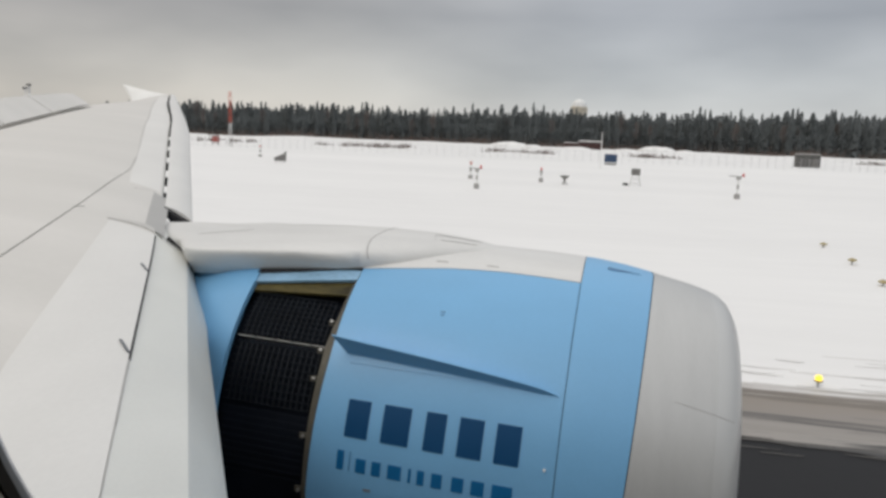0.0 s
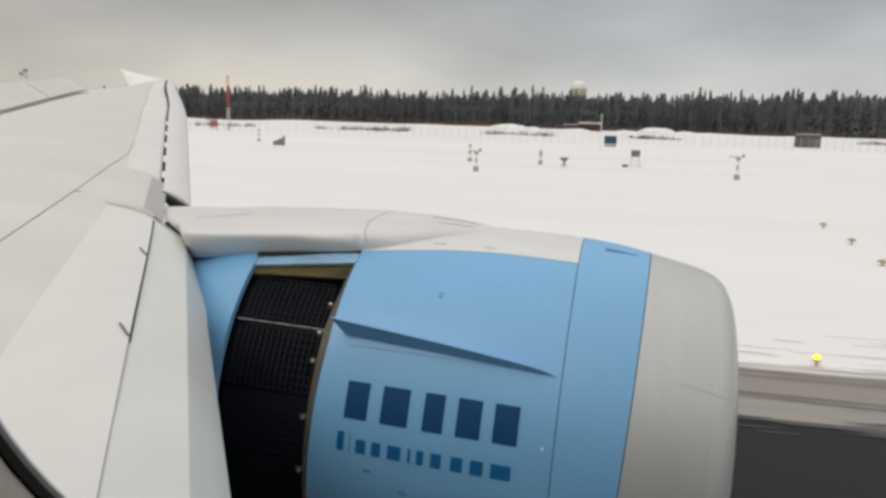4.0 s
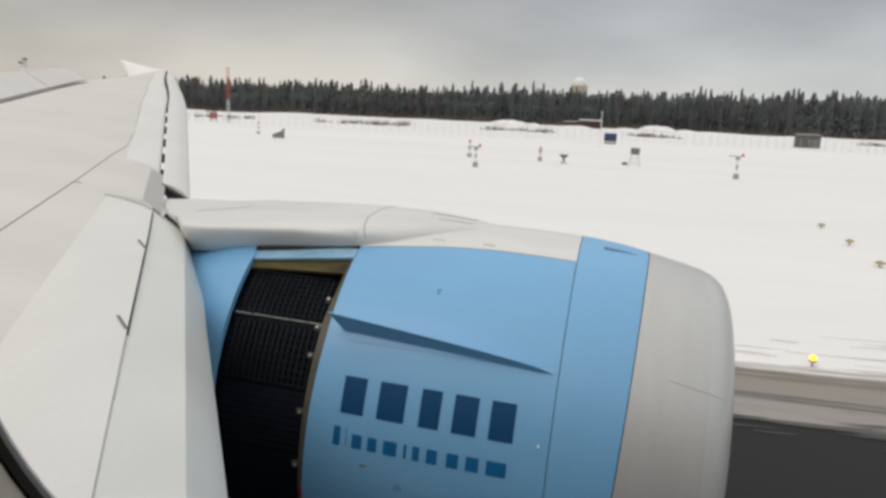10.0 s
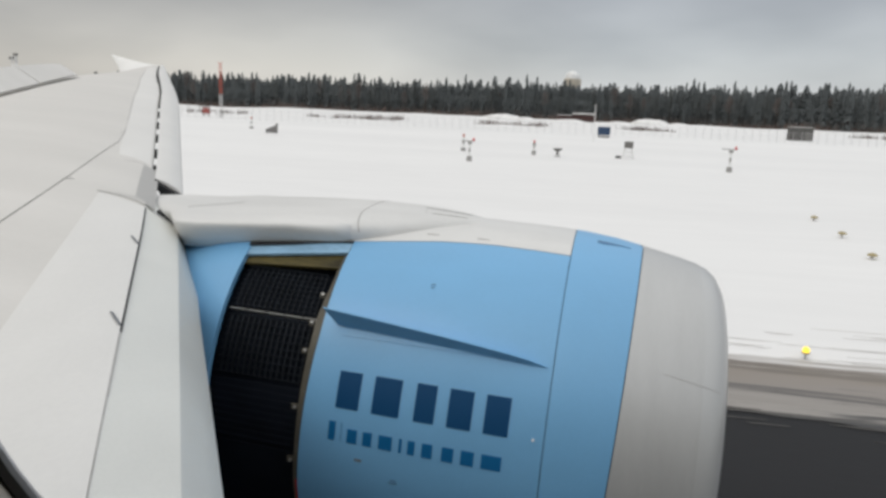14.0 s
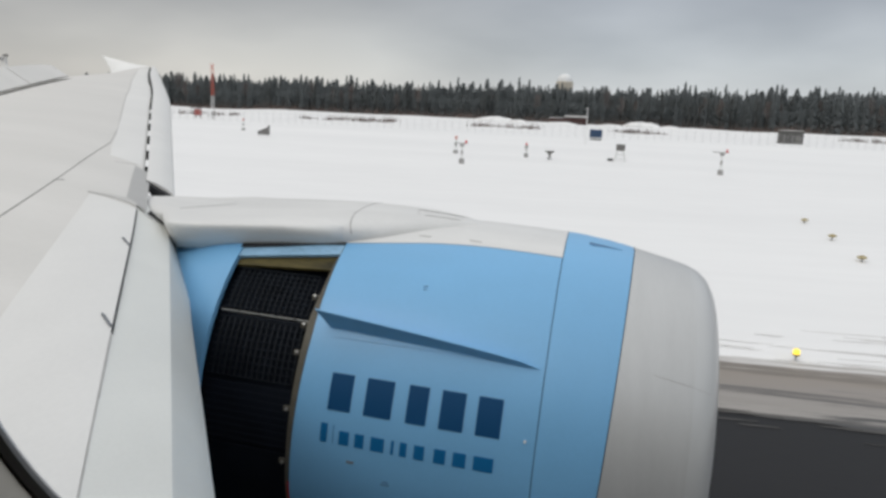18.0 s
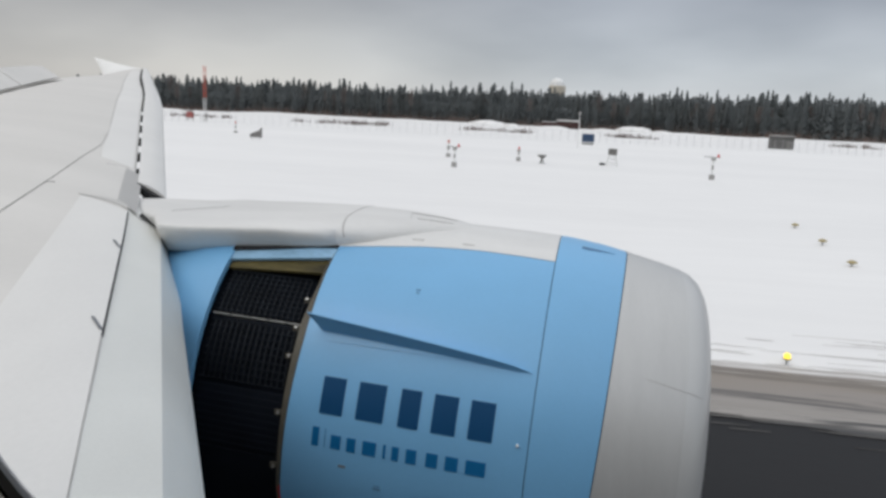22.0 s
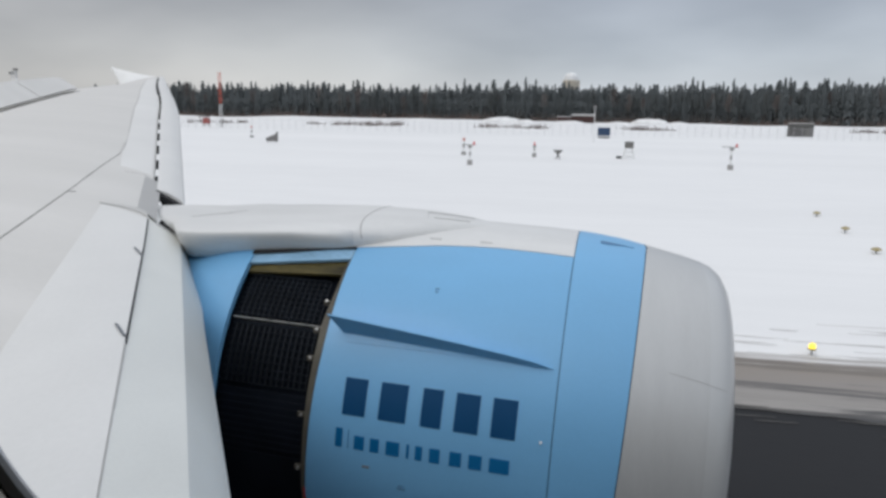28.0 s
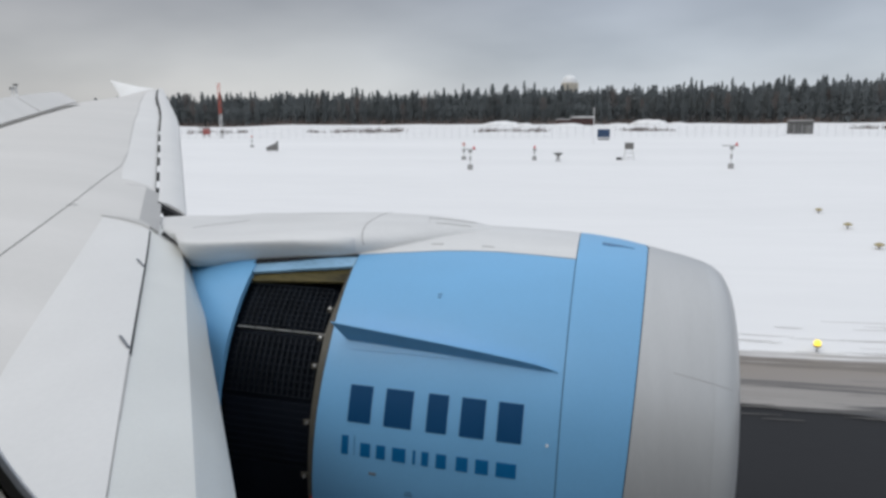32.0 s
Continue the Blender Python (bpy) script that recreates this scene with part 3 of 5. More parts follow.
decal("stencil_bar", -1.59, -1.53, 0.3, 0.9, M_MARK)
decal("stencil_bar", -1.29, -1.22, -4.0, -3.6, M_STENCIL)
decal("stencil_bar", -1.28, -1.23, -3.2, -2.9, M_STENCIL)
decal("stencil_bar", -0.62, -0.45, -7.2, -5.6, M_MARK)
decal("stencil_bar", -1.21, -1.17, 50.6, 50.9, M_STENCIL)
decal("stencil_bar", -1.205, -1.175, 49.6, 49.9, M_STENCIL)
for s in (-1.42, -0.95):
    plate("stencil_strip", [[nac(t, a, 0.008) for t in (s, s + 0.11)] for a in (72.0, 72.5)], [[nac(t, a, 0.0) for t in (s, s + 0.11)] for a in (72.0, 72.5)], M_LINE3, engine)
# glint on the cowl, put in as a small white stud
q = nac(-0.184, 14.1, 0.0)
rod("painted_glint", q, nac(-0.184, 14.1, 0.02), 0.011, M_WPAINT, engine, "small white stud painted as a glint on the cowl")
# fan face and spinner inside the inlet
loft("fan_disc", [[nac_r(0.1, a, r) for a in np.linspace(0, 360, 48, endpoint=False)] for r in (1.27, 0.4)], M_DARK, engine, caps=False)
loft("spinner", [[nac_r(s, a, r) for a in np.linspace(0, 360, 32, endpoint=False)] for s, r in ((0.1, 0.4), (0.3, 0.28), (0.5, 0.1), (0.56, 0.01))], M_MARK, engine, "dark fan spinner")
loft("core_nozzle", [[nac_r(s, a, r) for a in np.linspace(0, 360, 40, endpoint=False)] for s, r in ((-5.0, 0.95), (-6.0, 0.75), (-6.6, 0.5))], M_STEEL, engine, "bare metal core nozzle")

# pylon fairing on the nacelle
secs = []
for x, zt, hw, zm in ((-0.70, -1.12, 0.05, -1.17), (-0.91, -1.07, 0.15, -1.16), (-1.04, -1.04, 0.24, -1.16), (-1.24, -1.018, 0.36, -1.17), (-1.47, -1.0, 0.50, -1.18), (-1.7, -0.997, 0.63, -1.19),
                      (-2.04, -1.003, 0.765, -1.18), (-2.2, -1.011, 0.80, -1.19), (-2.6, -1.042, 0.85, -1.20), (-3.0, -1.066, 0.905, -1.22), (-3.44, -1.092, 0.94, -1.24), (-3.62, -1.094, 0.945, -1.24),
                      (-3.70, -1.092, 0.92, -1.24), (-3.80, -1.09, 0.80, -1.24), (-3.95, -1.085, 0.58, -1.24), (-4.3, -1.065, 0.34, -1.25), (-4.8, -1.09, 0.2, -1.28), (-5.4, -1.15, 0.15, -1.3)):
    row = []
    u = lerp(x, [-3.0, -2.3, -1.95], [1.0, 0.8, 0.0])
    hw, zm = hw + 0.075 * u, zm + 0.09 * u
    for k in range(25):
        t = math.pi * k / 24
        cx, sz = math.cos(t), math.sin(t)
        row.append((x, 7.0 - hw * math.copysign(abs(cx) ** 0.9, cx) - 0.037 * x, EYE + zm + (zt - zm) * abs(sz) ** 0.8))
    tail = lerp(x, [-3.65, -3.3], [-0.025, 0.0])
    under = [(hw * (1 - 0.002 * u) - 0.004 * u, -0.03), (hw * (0.985 - 0.003 * u) - 0.02 * u, -0.07 - 0.01 * u),
             (hw * (0.95 + 0.03 * u) - 0.07 * u, -0.12 - 0.03 * u), (hw * (0.88 + 0.08 * u) - 0.14 * u, -0.19 - 0.045 * u + tail)]
    for dy, dz in under:
        row.append((x, 7.0 + dy - 0.037 * x, EYE + zm + dz))
    for dy, dz in reversed(under):
        row.append((x, 7.0 - dy - 0.037 * x, EYE + zm + dz))
    secs.append(row)
pylon = loft("pylon", secs[6:], M_WHITE, airliner, "off-white engine pylon fairing")
pylon_nose = loft("pylon_nose", secs[:7], M_WHITE, pylon, "off-white rounded pylon nose")
for ob in (pylon, pylon_nose):
    ob.data.set_sharp_from_angle(angle=radians(75))


def pylon_pt(x, ang, off=0.004):
    """A point on the pylon skin: metres along, degrees up from its inboard side."""
    cols = [[r[k] for r in reversed(secs)] for k in range(25)]
    k = ang / 7.5
    a, b = cols[int(k)], cols[int(k) + 1]
    f = k - int(k)
    px = [q[0] for q in a]
    y = lerp(x, px, [q[1] for q in a]) * (1 - f) + lerp(x, px, [q[1] for q in b]) * f
    z = lerp(x, px, [q[2] for q in a]) * (1 - f) + lerp(x, px, [q[2] for q in b]) * f
    return Vector((x, y - off * math.cos(radians(ang)), z + off * math.sin(radians(ang))))


for a, b in (((-1.45, 62), (-1.50, 88)), ((-1.50, 88), (-1.03, 84)), ((-1.06, 57), (-1.40, 64))):
    ax = [pylon_pt(a[0] + (b[0] - a[0]) * i / 6, a[1] + (b[1] - a[1]) * i / 6) for i in range(7)]
    w = Vector((0, -0.0015, 0.002)) if abs(a[0] - b[0]) > 0.1 else Vector((0.003, 0, 0))
    plate("access_panel_joint", [[q - w for q in ax], [q + w for q in ax]], [[q - w * 0.5 - Vector((0, -0.006, 0.006)) for q in ax], [q + w * 0.5 - Vector((0, -0.006, 0.006)) for q in ax]], M_LINE3, pylon)
# dark strip under the pylon's lower edge, widest at its front end
seal = [(-3.02, 58.4, 60.2), (-2.73, 60.0, 62.0), (-2.52, 61.4, 63.6), (-2.31, 62.9, 65.5), (-2.16, 63.7, 66.6), (-2.05, 63.9, 67.4)]
plate("pylon_dark_strip", [[nac(t, lo, 0.004) for t, lo, hi in seal], [nac(t, hi, 0.004) for t, lo, hi in seal]],
      [[nac(t, lo, -0.02) for t, lo, hi in seal], [nac(t, hi, -0.02) for t, lo, hi in seal]], M_DARK, pylon, "black strip under the pylon edge")
fair = [pylon_pt(-3.86 + 0.34 * (k / 16) ** 1.5, 56 + 2.4 * k, 0.004) for k in range(17)]
plate("pylon_wing_joint", [[q - Vector((0.004, 0, 0)) for q in fair], [q + Vector((0.004, 0, 0)) for q in fair]],
      [[q - Vector((0.004, -0.01, 0.01)) for q in fair], [q + Vector((0.004, 0.01, -0.01)) for q in fair]], M_LINE3, pylon)
ring = [pylon_pt(-1.965 - 0.075 * min(1.0, a / 60), a, 0.003) for a in np.linspace(2, 150, 40)]
wide = Vector((0.006, 0, 0))
plate("pylon_joint", [[q - wide for q in ring], [q + wide for q in ring]], [[q - wide + Vector((0, 0.008, -0.006)) for q in ring], [q + wide + Vector((0, 0.008, -0.006)) for q in ring]], M_LINE2, pylon)


# wing: leading edge line, chord, upper surface
def le(y):
    x = lerp(y, [0, 16, 17, 18, 19, 20, 21, 22, 23, 24, 24.8, 25.6, 27.3], [0, -9.48, -10.10, -10.74, -11.39, -12.05, -12.70, -13.355, -14.01, -14.66, -15.62, -16.66, -18.95])
    z = -1.1 + 0.1 * (y - 7.6) + (0.0015 * (y - 7.6) ** 2 if y > 7.6 else 0)
    if y > 24:
        z = lerp(y, [24, 24.8, 25.6, 27.3], [0.943, 1.03, 1.14, 1.47])
    return x, z + EYE


def chord(y):
    return lerp(y, [0, 7, 12, 20, 22, 23.5, 24.0, 24.5, 25.2, 26.0, 26.7, 27.3], [11.5, 8.3, 6.6, 4.6, 3.2, 2.3, 2.05, 1.65, 1.05, 0.58, 0.26, 0.04])


def tail_drop(y):
    return lerp(y, [16.5, 19, 22, 23.5, 24.0, 24.5, 25.5, 26.3, 27.3], [0, 0.2, 0.44, 0.45, 0.44, 0.42, 0.36, 0.24, 0.0])


def upper(y, c):
    x, z = le(y)
    C = chord(y)
    k = lerp(y, [0, 10, 17, 22, 25, 27.3], [1, 1, 0.85, 0.55, 0.22, 0.02])
    e = c * max(1.0, 5.6 / C) if C < 5.6 else c
    C2 = max(C, 5.6)
    h = 0.44 * (1 - math.exp(-max(e, 0) / 0.85)) - 0.54 * (max(0.0, e - 3) / (C2 - 3)) ** 1.6
    droop = tail_drop(y) * c / C
    return Vector((x - c, y, z + h * k - droop))


def lower(y, c):
    u = upper(y, c)
    C = chord(y)
    k = lerp(y, [0, 10, 17, 22, 25, 27.3], [1, 1, 0.8, 0.5, 0.25, 0.03])
    x, z = le(y)
    return Vector((u.x, y, min(u.z - 0.012, z - tail_drop(y) * c / C - 0.28 * k * (1 - (c / C) ** 3) - 0.02)))


def slat_edge(y):
    """Chordwise place of the inboard slat's trailing edge."""
    return 0.424 - lerp(y, [2.0, 3.7, 5.6, 6.6], [0.012, 0.03, 0.062, 0.062])


def slat_k(y):
    return lerp(y, [7, 8.3, 11, 14, 17, 19, 20.6, 22, 24], [1.0, 1.0, 1.12, 1.25, 1.28, 1.24, 1.12, 0.88, 0.45])


def wing_section(y, c0):
    C = chord(y)
    f = [0, 0.012, 0.025, 0.04, 0.058, 0.08, 0.105, 0.135, 0.17, 0.22, 0.28, 0.35, 0.43, 0.52, 0.62, 0.73, 0.85, 1.0]
    top = [upper(y, c0 + (C - c0) * t) for t in reversed(f)]
    nose = []
    if c0 > 0:
        p = upper(y, c0)
        nose = [p + Vector((0.015, 0, -0.03)), p + Vector((0.0, 0, -0.10)), p + Vector((-0.10, 0, -0.24))]
    bot = [lower(y, c0 + 0.14 * (c0 > 0) + (C - c0 - 0.14 * (c0 > 0)) * t) for t in f[1:]]
    return top + nose + bot


span = [0.25, 1, 2, 3, 4, 5, 6, 7, 8, 9, 10, 11, 12, 13, 14, 15, 16, 17, 18, 19, 20, 21, 22, 23, 24]
wing = loft("wing", [wing_section(y, slat_edge(y) + 0.006) for y in span if y <= 7] + [wing_section(y, 0.055 + 0.305 * slat_k(y)) for y in span if y > 7], M_WING, airliner, "light grey swept wing skin")
loft("wing_tip", [wing_section(y, 0.0) for y in (24.01, 24.3, 24.6, 24.9, 25.2, 25.6, 26.0, 26.4, 26.8, 27.1, 27.3)], M_TIP, wing, "white raked wing tip")

# outboard slats, with a real gap and tracks behind them
SL = ((0.302, 0.150), (0.16, 0.115), (0.05, 0.06), (-0.025, 0.0), (-0.045, -0.06), (-0.03, -0.13), (0.08, -0.18), (0.14, -0.16), (0.16, -0.05), (0.22, 0.05))


def slat_row(y, prof, k=1.0):
    x, z = le(y)
    return [Vector((x - c * k, y, z + h * k)) for c, h in prof]


for y0, y1 in ((7.62, 11.2), (11.215, 15.0), (15.015, 18.7), (18.715, 22.0), (22.015, 23.9)):
    loft("slat", [slat_row(y, SL, slat_k(y)) for y in np.linspace(y0, y1, 8)], M_SLAT, wing, "light grey leading-edge slat, extended")
for y in (7.75, 8.55, 9.65, 10.9, 12.2, 13.5, 14.9, 16.3, 17.6):
    x, z = le(y)
    k = slat_k(y)
    box("slat_track", (x - 0.06 - 0.36 * k, y - 0.05, z - 0.02), (x - 0.26 * k, y + 0.05, z + 0.09 + 0.015 * k), M_DARK, wing)
# dark filler behind the outer slats, standing for the shade in their gap
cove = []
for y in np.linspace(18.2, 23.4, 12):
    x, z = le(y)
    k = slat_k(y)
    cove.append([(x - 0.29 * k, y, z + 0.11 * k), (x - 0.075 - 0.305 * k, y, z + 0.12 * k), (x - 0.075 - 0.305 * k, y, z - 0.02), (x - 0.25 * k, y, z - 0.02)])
loft("slat_cove", cove, M_DARK, wing, "dark filler painted as the shade in the gap behind the outboard slats")
# dark inboard end of the outboard slat
x, z = le(7.6)
solid("slat_end_rib", [(x - 0.30, 7.60, z + 0.15), (x + 0.0, 7.60, z + 0.0), (x - 0.02, 7.60, z - 0.17), (x - 0.2, 7.60, z - 0.06),
                       (x - 0.30, 7.56, z + 0.13), (x + 0.0, 7.56, z - 0.02), (x - 0.02, 7.56, z - 0.16), (x - 0.2, 7.56, z - 0.06)],
      [(0, 1, 2, 3), (4, 7, 6, 5), (0, 4, 5, 1), (1, 5, 6, 2), (2, 6, 7, 3), (3, 7, 4, 0)], M_DARK, wing, "dark end rib of the slat")

# dark rod between slat end and pylon shoulder, standing for the gap's shade
rod("shoulder_gap_shade", (-4.055, 6.445, EYE - 1.118), (-3.862, 6.455, EYE - 1.262), 0.024, M_DARK, wing, "dark rod painted as the shade in the gap at the slat end", n=5, r2=0.006)
# inboard slat with the bull nose
SI = ((0.424, 0.162), (0.25, 0.0575), (0.036, -0.071), (0.027, -0.083), (-0.05, -0.27), (-0.125, -0.42), (-0.15, -0.49), (-0.13, -0.55), (-0.02, -0.58), (0.10, -0.50), (0.14, -0.30), (0.28, 0.0))


def inboard_profile(y):
    d = 0.424 - slat_edge(y)
    top = 0.44 * (1 - math.exp(-(0.424 - d) / 0.85)) - lerp(y, [2.6, 3.5, 4.2], [-0.003, 0.002, 0.012])
    mid = 0.25 - 0.5 * d
    first = [(0.424 - d, top), (mid, SI[2][1] + (top - SI[2][1]) * (mid - SI[2][0]) / (0.424 - d - SI[2][0]))]
    return first + [(c - 0.022 * max(0.0, 5.3 - y) if h < -0.2 else c, h) for c, h in SI[2:]]


for y0, y1 in ((0.3, 6.45),):
    slat_in = loft("inboard_slat", [slat_row(y, inboard_profile(y)) for y in np.linspace(y0, y1, 12)], M_SLATFACE, wing, "light grey inboard slat with a rounded nose")
x, z = le(6.9)
slat_tip = loft("slat_end_fairing", [slat_row(y, [(c * k, h * k - (1 - k) * 0.06) for c, h in inboard_profile(y)]) for y, k in ((6.46, 1.0), (6.65, 1.0), (6.85, 0.995), (7.0, 0.98), (7.1, 0.8))], M_SLATFACE, wing, "rounded end fairing of the inboard slat")
for ob in (slat_in, slat_tip):
    for p in ob.data.polygons:
        if p.normal.z > 0.55:
            p.use_smooth = False


def on_wing(name, pts, mat, proud=0.005, label="", parent=None):
    """A patch on the wing skin through (span, chordwise) corners, two rows."""
    a, b = pts
    wide = max(abs(p[1] - q[1]) for p, q in zip(a, b)) > 0.1
    steps = np.linspace(0, 1, 9 if wide else 2)
    top = [[upper(p[0] + (q[0] - p[0]) * t, p[1] + (q[1] - p[1]) * t) + Vector((0, 0, proud)) for p, q in zip(a, b)] for t in steps]
    low = [[v - Vector((0, 0, proud + 0.004)) for v in r] for r in top]
    return plate(name, top, low, mat, parent or wing, label)


def joint_line(name, path, w, mat, proud=0.003):
    pts = []
    for (y0, c0), (y1, c1) in zip(path, path[1:]):
        k = max(2, int(abs(y1 - y0) / 0.5))
        pts += [(y0 + (y1 - y0) * i / k, c0 + (c1 - c0) * i / k) for i in range(k)]
    pts.append(path[-1])
    return on_wing(name, ([(y, c - w / 2) for y, c in pts], [(y, c + w / 2) for y, c in pts]), mat, proud)


joint_line("panel_joint", [(3.2, 1.78), (4.52, 1.574), (5.09, 1.483), (5.8, 1.371), (6.72, 1.23), (8.06, 1.053), (9.12, 0.887)], 0.011, M_LINE)
joint_line("panel_joint", [(9.12, 0.887), (9.8, 0.87), (10.58, 0.869), (12.4, 0.938), (14.54, 1.0), (18.3, 0.98), (22, 0.75)], 0.015, M_LINE2)
ys_out = np.linspace(8.3, 23.2, 30)
on_wing("fixed_leading_edge", ([(y, 0.08 + 0.305 * slat_k(y)) for y in ys_out], [(y, lerp(y, [8.06, 9.12, 9.8, 12.4, 14.54, 18.3, 22, 23.2], [0.80, 0.86, 0.85, 0.92, 0.98, 0.96, 0.73, 0.6])) for y in ys_out]), M_SLAT, 0.004, "lighter fixed leading-edge panel behind the slats")
joint_line("panel_joint", [(8.06, 0.724), (8.24, 0.45)], 0.008, M_LINE2)
for y in (9.9, 11.3, 13.1):
    joint_line("joint_tab", [(y, 0.90), (y + 0.05, 0.83)], 0.05, M_LINE2)
joint_line("joint_tab", [(6.50, 1.277), (6.59, 1.175)], 0.02, M_LINE)
# inboard leading-edge panel, its step and clips
ys_in = np.linspace(0.4, 6.3, 14)
on_wing("leading_edge_panel", ([(y, slat_edge(y) + 0.006) for y in ys_in], [(y, lerp(y, [0, 3.1, 3.97, 4.87, 6.27], [1.12, 1.043, 0.992, 0.933, 0.851])) for y in ys_in]), M_SLAT, 0.008, "grey leading-edge panel beside the slat")
for y, c in ((5.18, slat_edge(5.18) + 0.006), (3.66, slat_edge(3.66) + 0.011)):
    joint_line("hold_down_clip", [(y, c), (y + 0.11, c + 0.06)], 0.022, M_MARK, 0.02)
on_wing("bare_patch", ([(6.37, 0.27), (7.2, 0.268), (8.08, 0.265)], [(6.57, 0.485), (7.3, 0.48), (8.17, 0.468)]), M_GREYPATCH, 0.005, "bare grey metal patch at the pylon")
on_wing("root_fillet", ([(6.33, 0.86), (6.40, 0.62), (6.42, 0.44), (6.36, 0.37)], [(6.34, 0.88), (6.47, 0.64), (6.56, 0.47), (6.50, 0.37)]), M_FILLET, 0.012, "smooth fillet lip beside the pylon")

# inboard slat gap and its fading shadow line, painted as thin strips
for y0, y1, w, mat in ((3.60, 6.30, 0.016, M_DARK), (2.9, 3.60, 0.007, M_LINE2), (0.4, 2.9, 0.004, M_LINE3)):
    cuts = np.linspace(y0, y1, 7)
    joint_line("slat_cove", [(y, slat_edge(y)) for y in cuts], w, mat, 0.006)

# raised spoilers
for y0, y1 in ((8.6, 10.55), (10.6, 12.6), (12.65, 14.8), (14.85, 17.2)):
    rows_a, rows_b = [], []
    for y in np.linspace(y0, y1, 5):
        ch = lerp(y, [8, 12.44, 15.03, 17.2], [4.9, 4.02, 3.30, 2.74])
        p = upper(y, ch) + Vector((0, 0, 0.05))
        L = lerp(y, [8, 13, 17.2], [0.95, 0.85, 0.55])
        d = Vector((-math.cos(radians(31)), 0, math.sin(radians(31))))
        n = Vector((math.sin(radians(31)), 0, math.cos(radians(31))))
        rows_a.append([p + d * L * t + n * 0.025 * (1 - t) for t in (0, 0.33, 0.66, 1)])
        rows_b.append([p + d * L * t - n * 0.01 for t in (0, 0.33, 0.66, 1)])
    plate("spoiler", rows_a, rows_b, M_WING, wing, "light grey spoiler panel, raised")
    joint_line("spoiler_gap", [(y0, lerp(y0, [8, 12.44, 15.03, 17.2], [4.9, 4.02, 3.30, 2.74]) - 0.05), (y1, lerp(y1, [8, 12.44, 15.03, 17.2], [4.9, 4.02, 3.30, 2.74]) - 0.05)], 0.06, M_DARK)

# fuselage barrel with the cabin window that the camera looks through
WX, WZ, WHX, WHZ, WR, WY = -0.026, EYE + 0.102, 0.139, 0.233, 0.095, 0.16


def rounded(grow, y, n=20):
    pts = []
    for cx, cz, a0 in ((1, 1, 0), (-1, 1, 90), (-1, -1, 180), (1, -1, 270)):
        for k in range(n):
            a = radians(a0 + 90 * k / (n - 1))
            pts.append(Vector((WX + cx * (WHX - WR) + (WR + grow) * math.cos(a), y, WZ + cz * (WHZ - WR) + (WR + grow) * math.sin(a))))
    return pts


fus_c = Vector((0, -2.75, EYE - 0.15))
fus_x = [-14, -9, -5, -2, -0.8, -0.3, 0.3, 0.8, 2, 5, 9]
verts, faces = [], []
fa = [a for a in range(-180, 180, 6)]
for x in fus_x:
    for a in fa:
        verts.append((x, fus_c.y + 2.98 * math.cos(radians(a)), fus_c.z + 2.98 * math.sin(radians(a))))
n = len(fa)
for i in range(len(fus_x) - 1):
    for j in range(n):
        if fus_x[i] == -0.3 and -6 <= fa[j] < 12:
            continue
        k = (j + 1) % n
        faces.append((i * n + j, i * n + k, (i + 1) * n + k, (i + 1) * n + j))
faces += [tuple(range(n)), tuple((len(fus_x) - 1) * n + j for j in range(n))]
fuselage = solid("fuselage", verts, faces, M_WHITE, airliner, "white fuselage barrel beside the wing", smooth=True)
def seen_ring(grow, y):
    """The window outline, scaled outwards with depth so that nothing beyond narrows the view."""
    k = y / WY
    return [Vector((p.x * k, y, EYE + (p.z - EYE) * k)) for p in rounded(grow, WY)]


def outer_ring(y, w, h):
    return [Vector((WX + math.copysign(w, p.x - WX), y, WZ + math.copysign(h, p.z - WZ))) for p in rounded(0, WY)]


loft("cabin_side_panel", [outer_ring(0.10, 0.4, 0.5), seen_ring(0.028, 0.125), seen_ring(0.014, 0.135), seen_ring(0.0072, 0.145)], M_PANEL, fuselage, "beige cabin side panel round the window", caps=False)
loft("window_seal", [seen_ring(0.0072, 0.145), seen_ring(0.0062, 0.1445), seen_ring(0.0028, 0.146), seen_ring(0.0012, 0.150), seen_ring(0.0010, 0.155)], M_SEAL, fuselage, "dark rubber window seal", caps=False)
loft("pane_edge", [seen_ring(0.0011, 0.155), seen_ring(0.0005, 0.157), seen_ring(0.0, 0.16), seen_ring(0.004, 0.166)], M_GLASSEDGE, fuselage, "pale edge of the acrylic pane", caps=False)
loft("window_frame", [seen_ring(0.006, 0.166), seen_ring(0.012, 0.19), seen_ring(0.03, 0.22), outer_ring(0.225, 0.5, 0.6)], M_WHITE, fuselage, "outer metal frame of the window", caps=False)


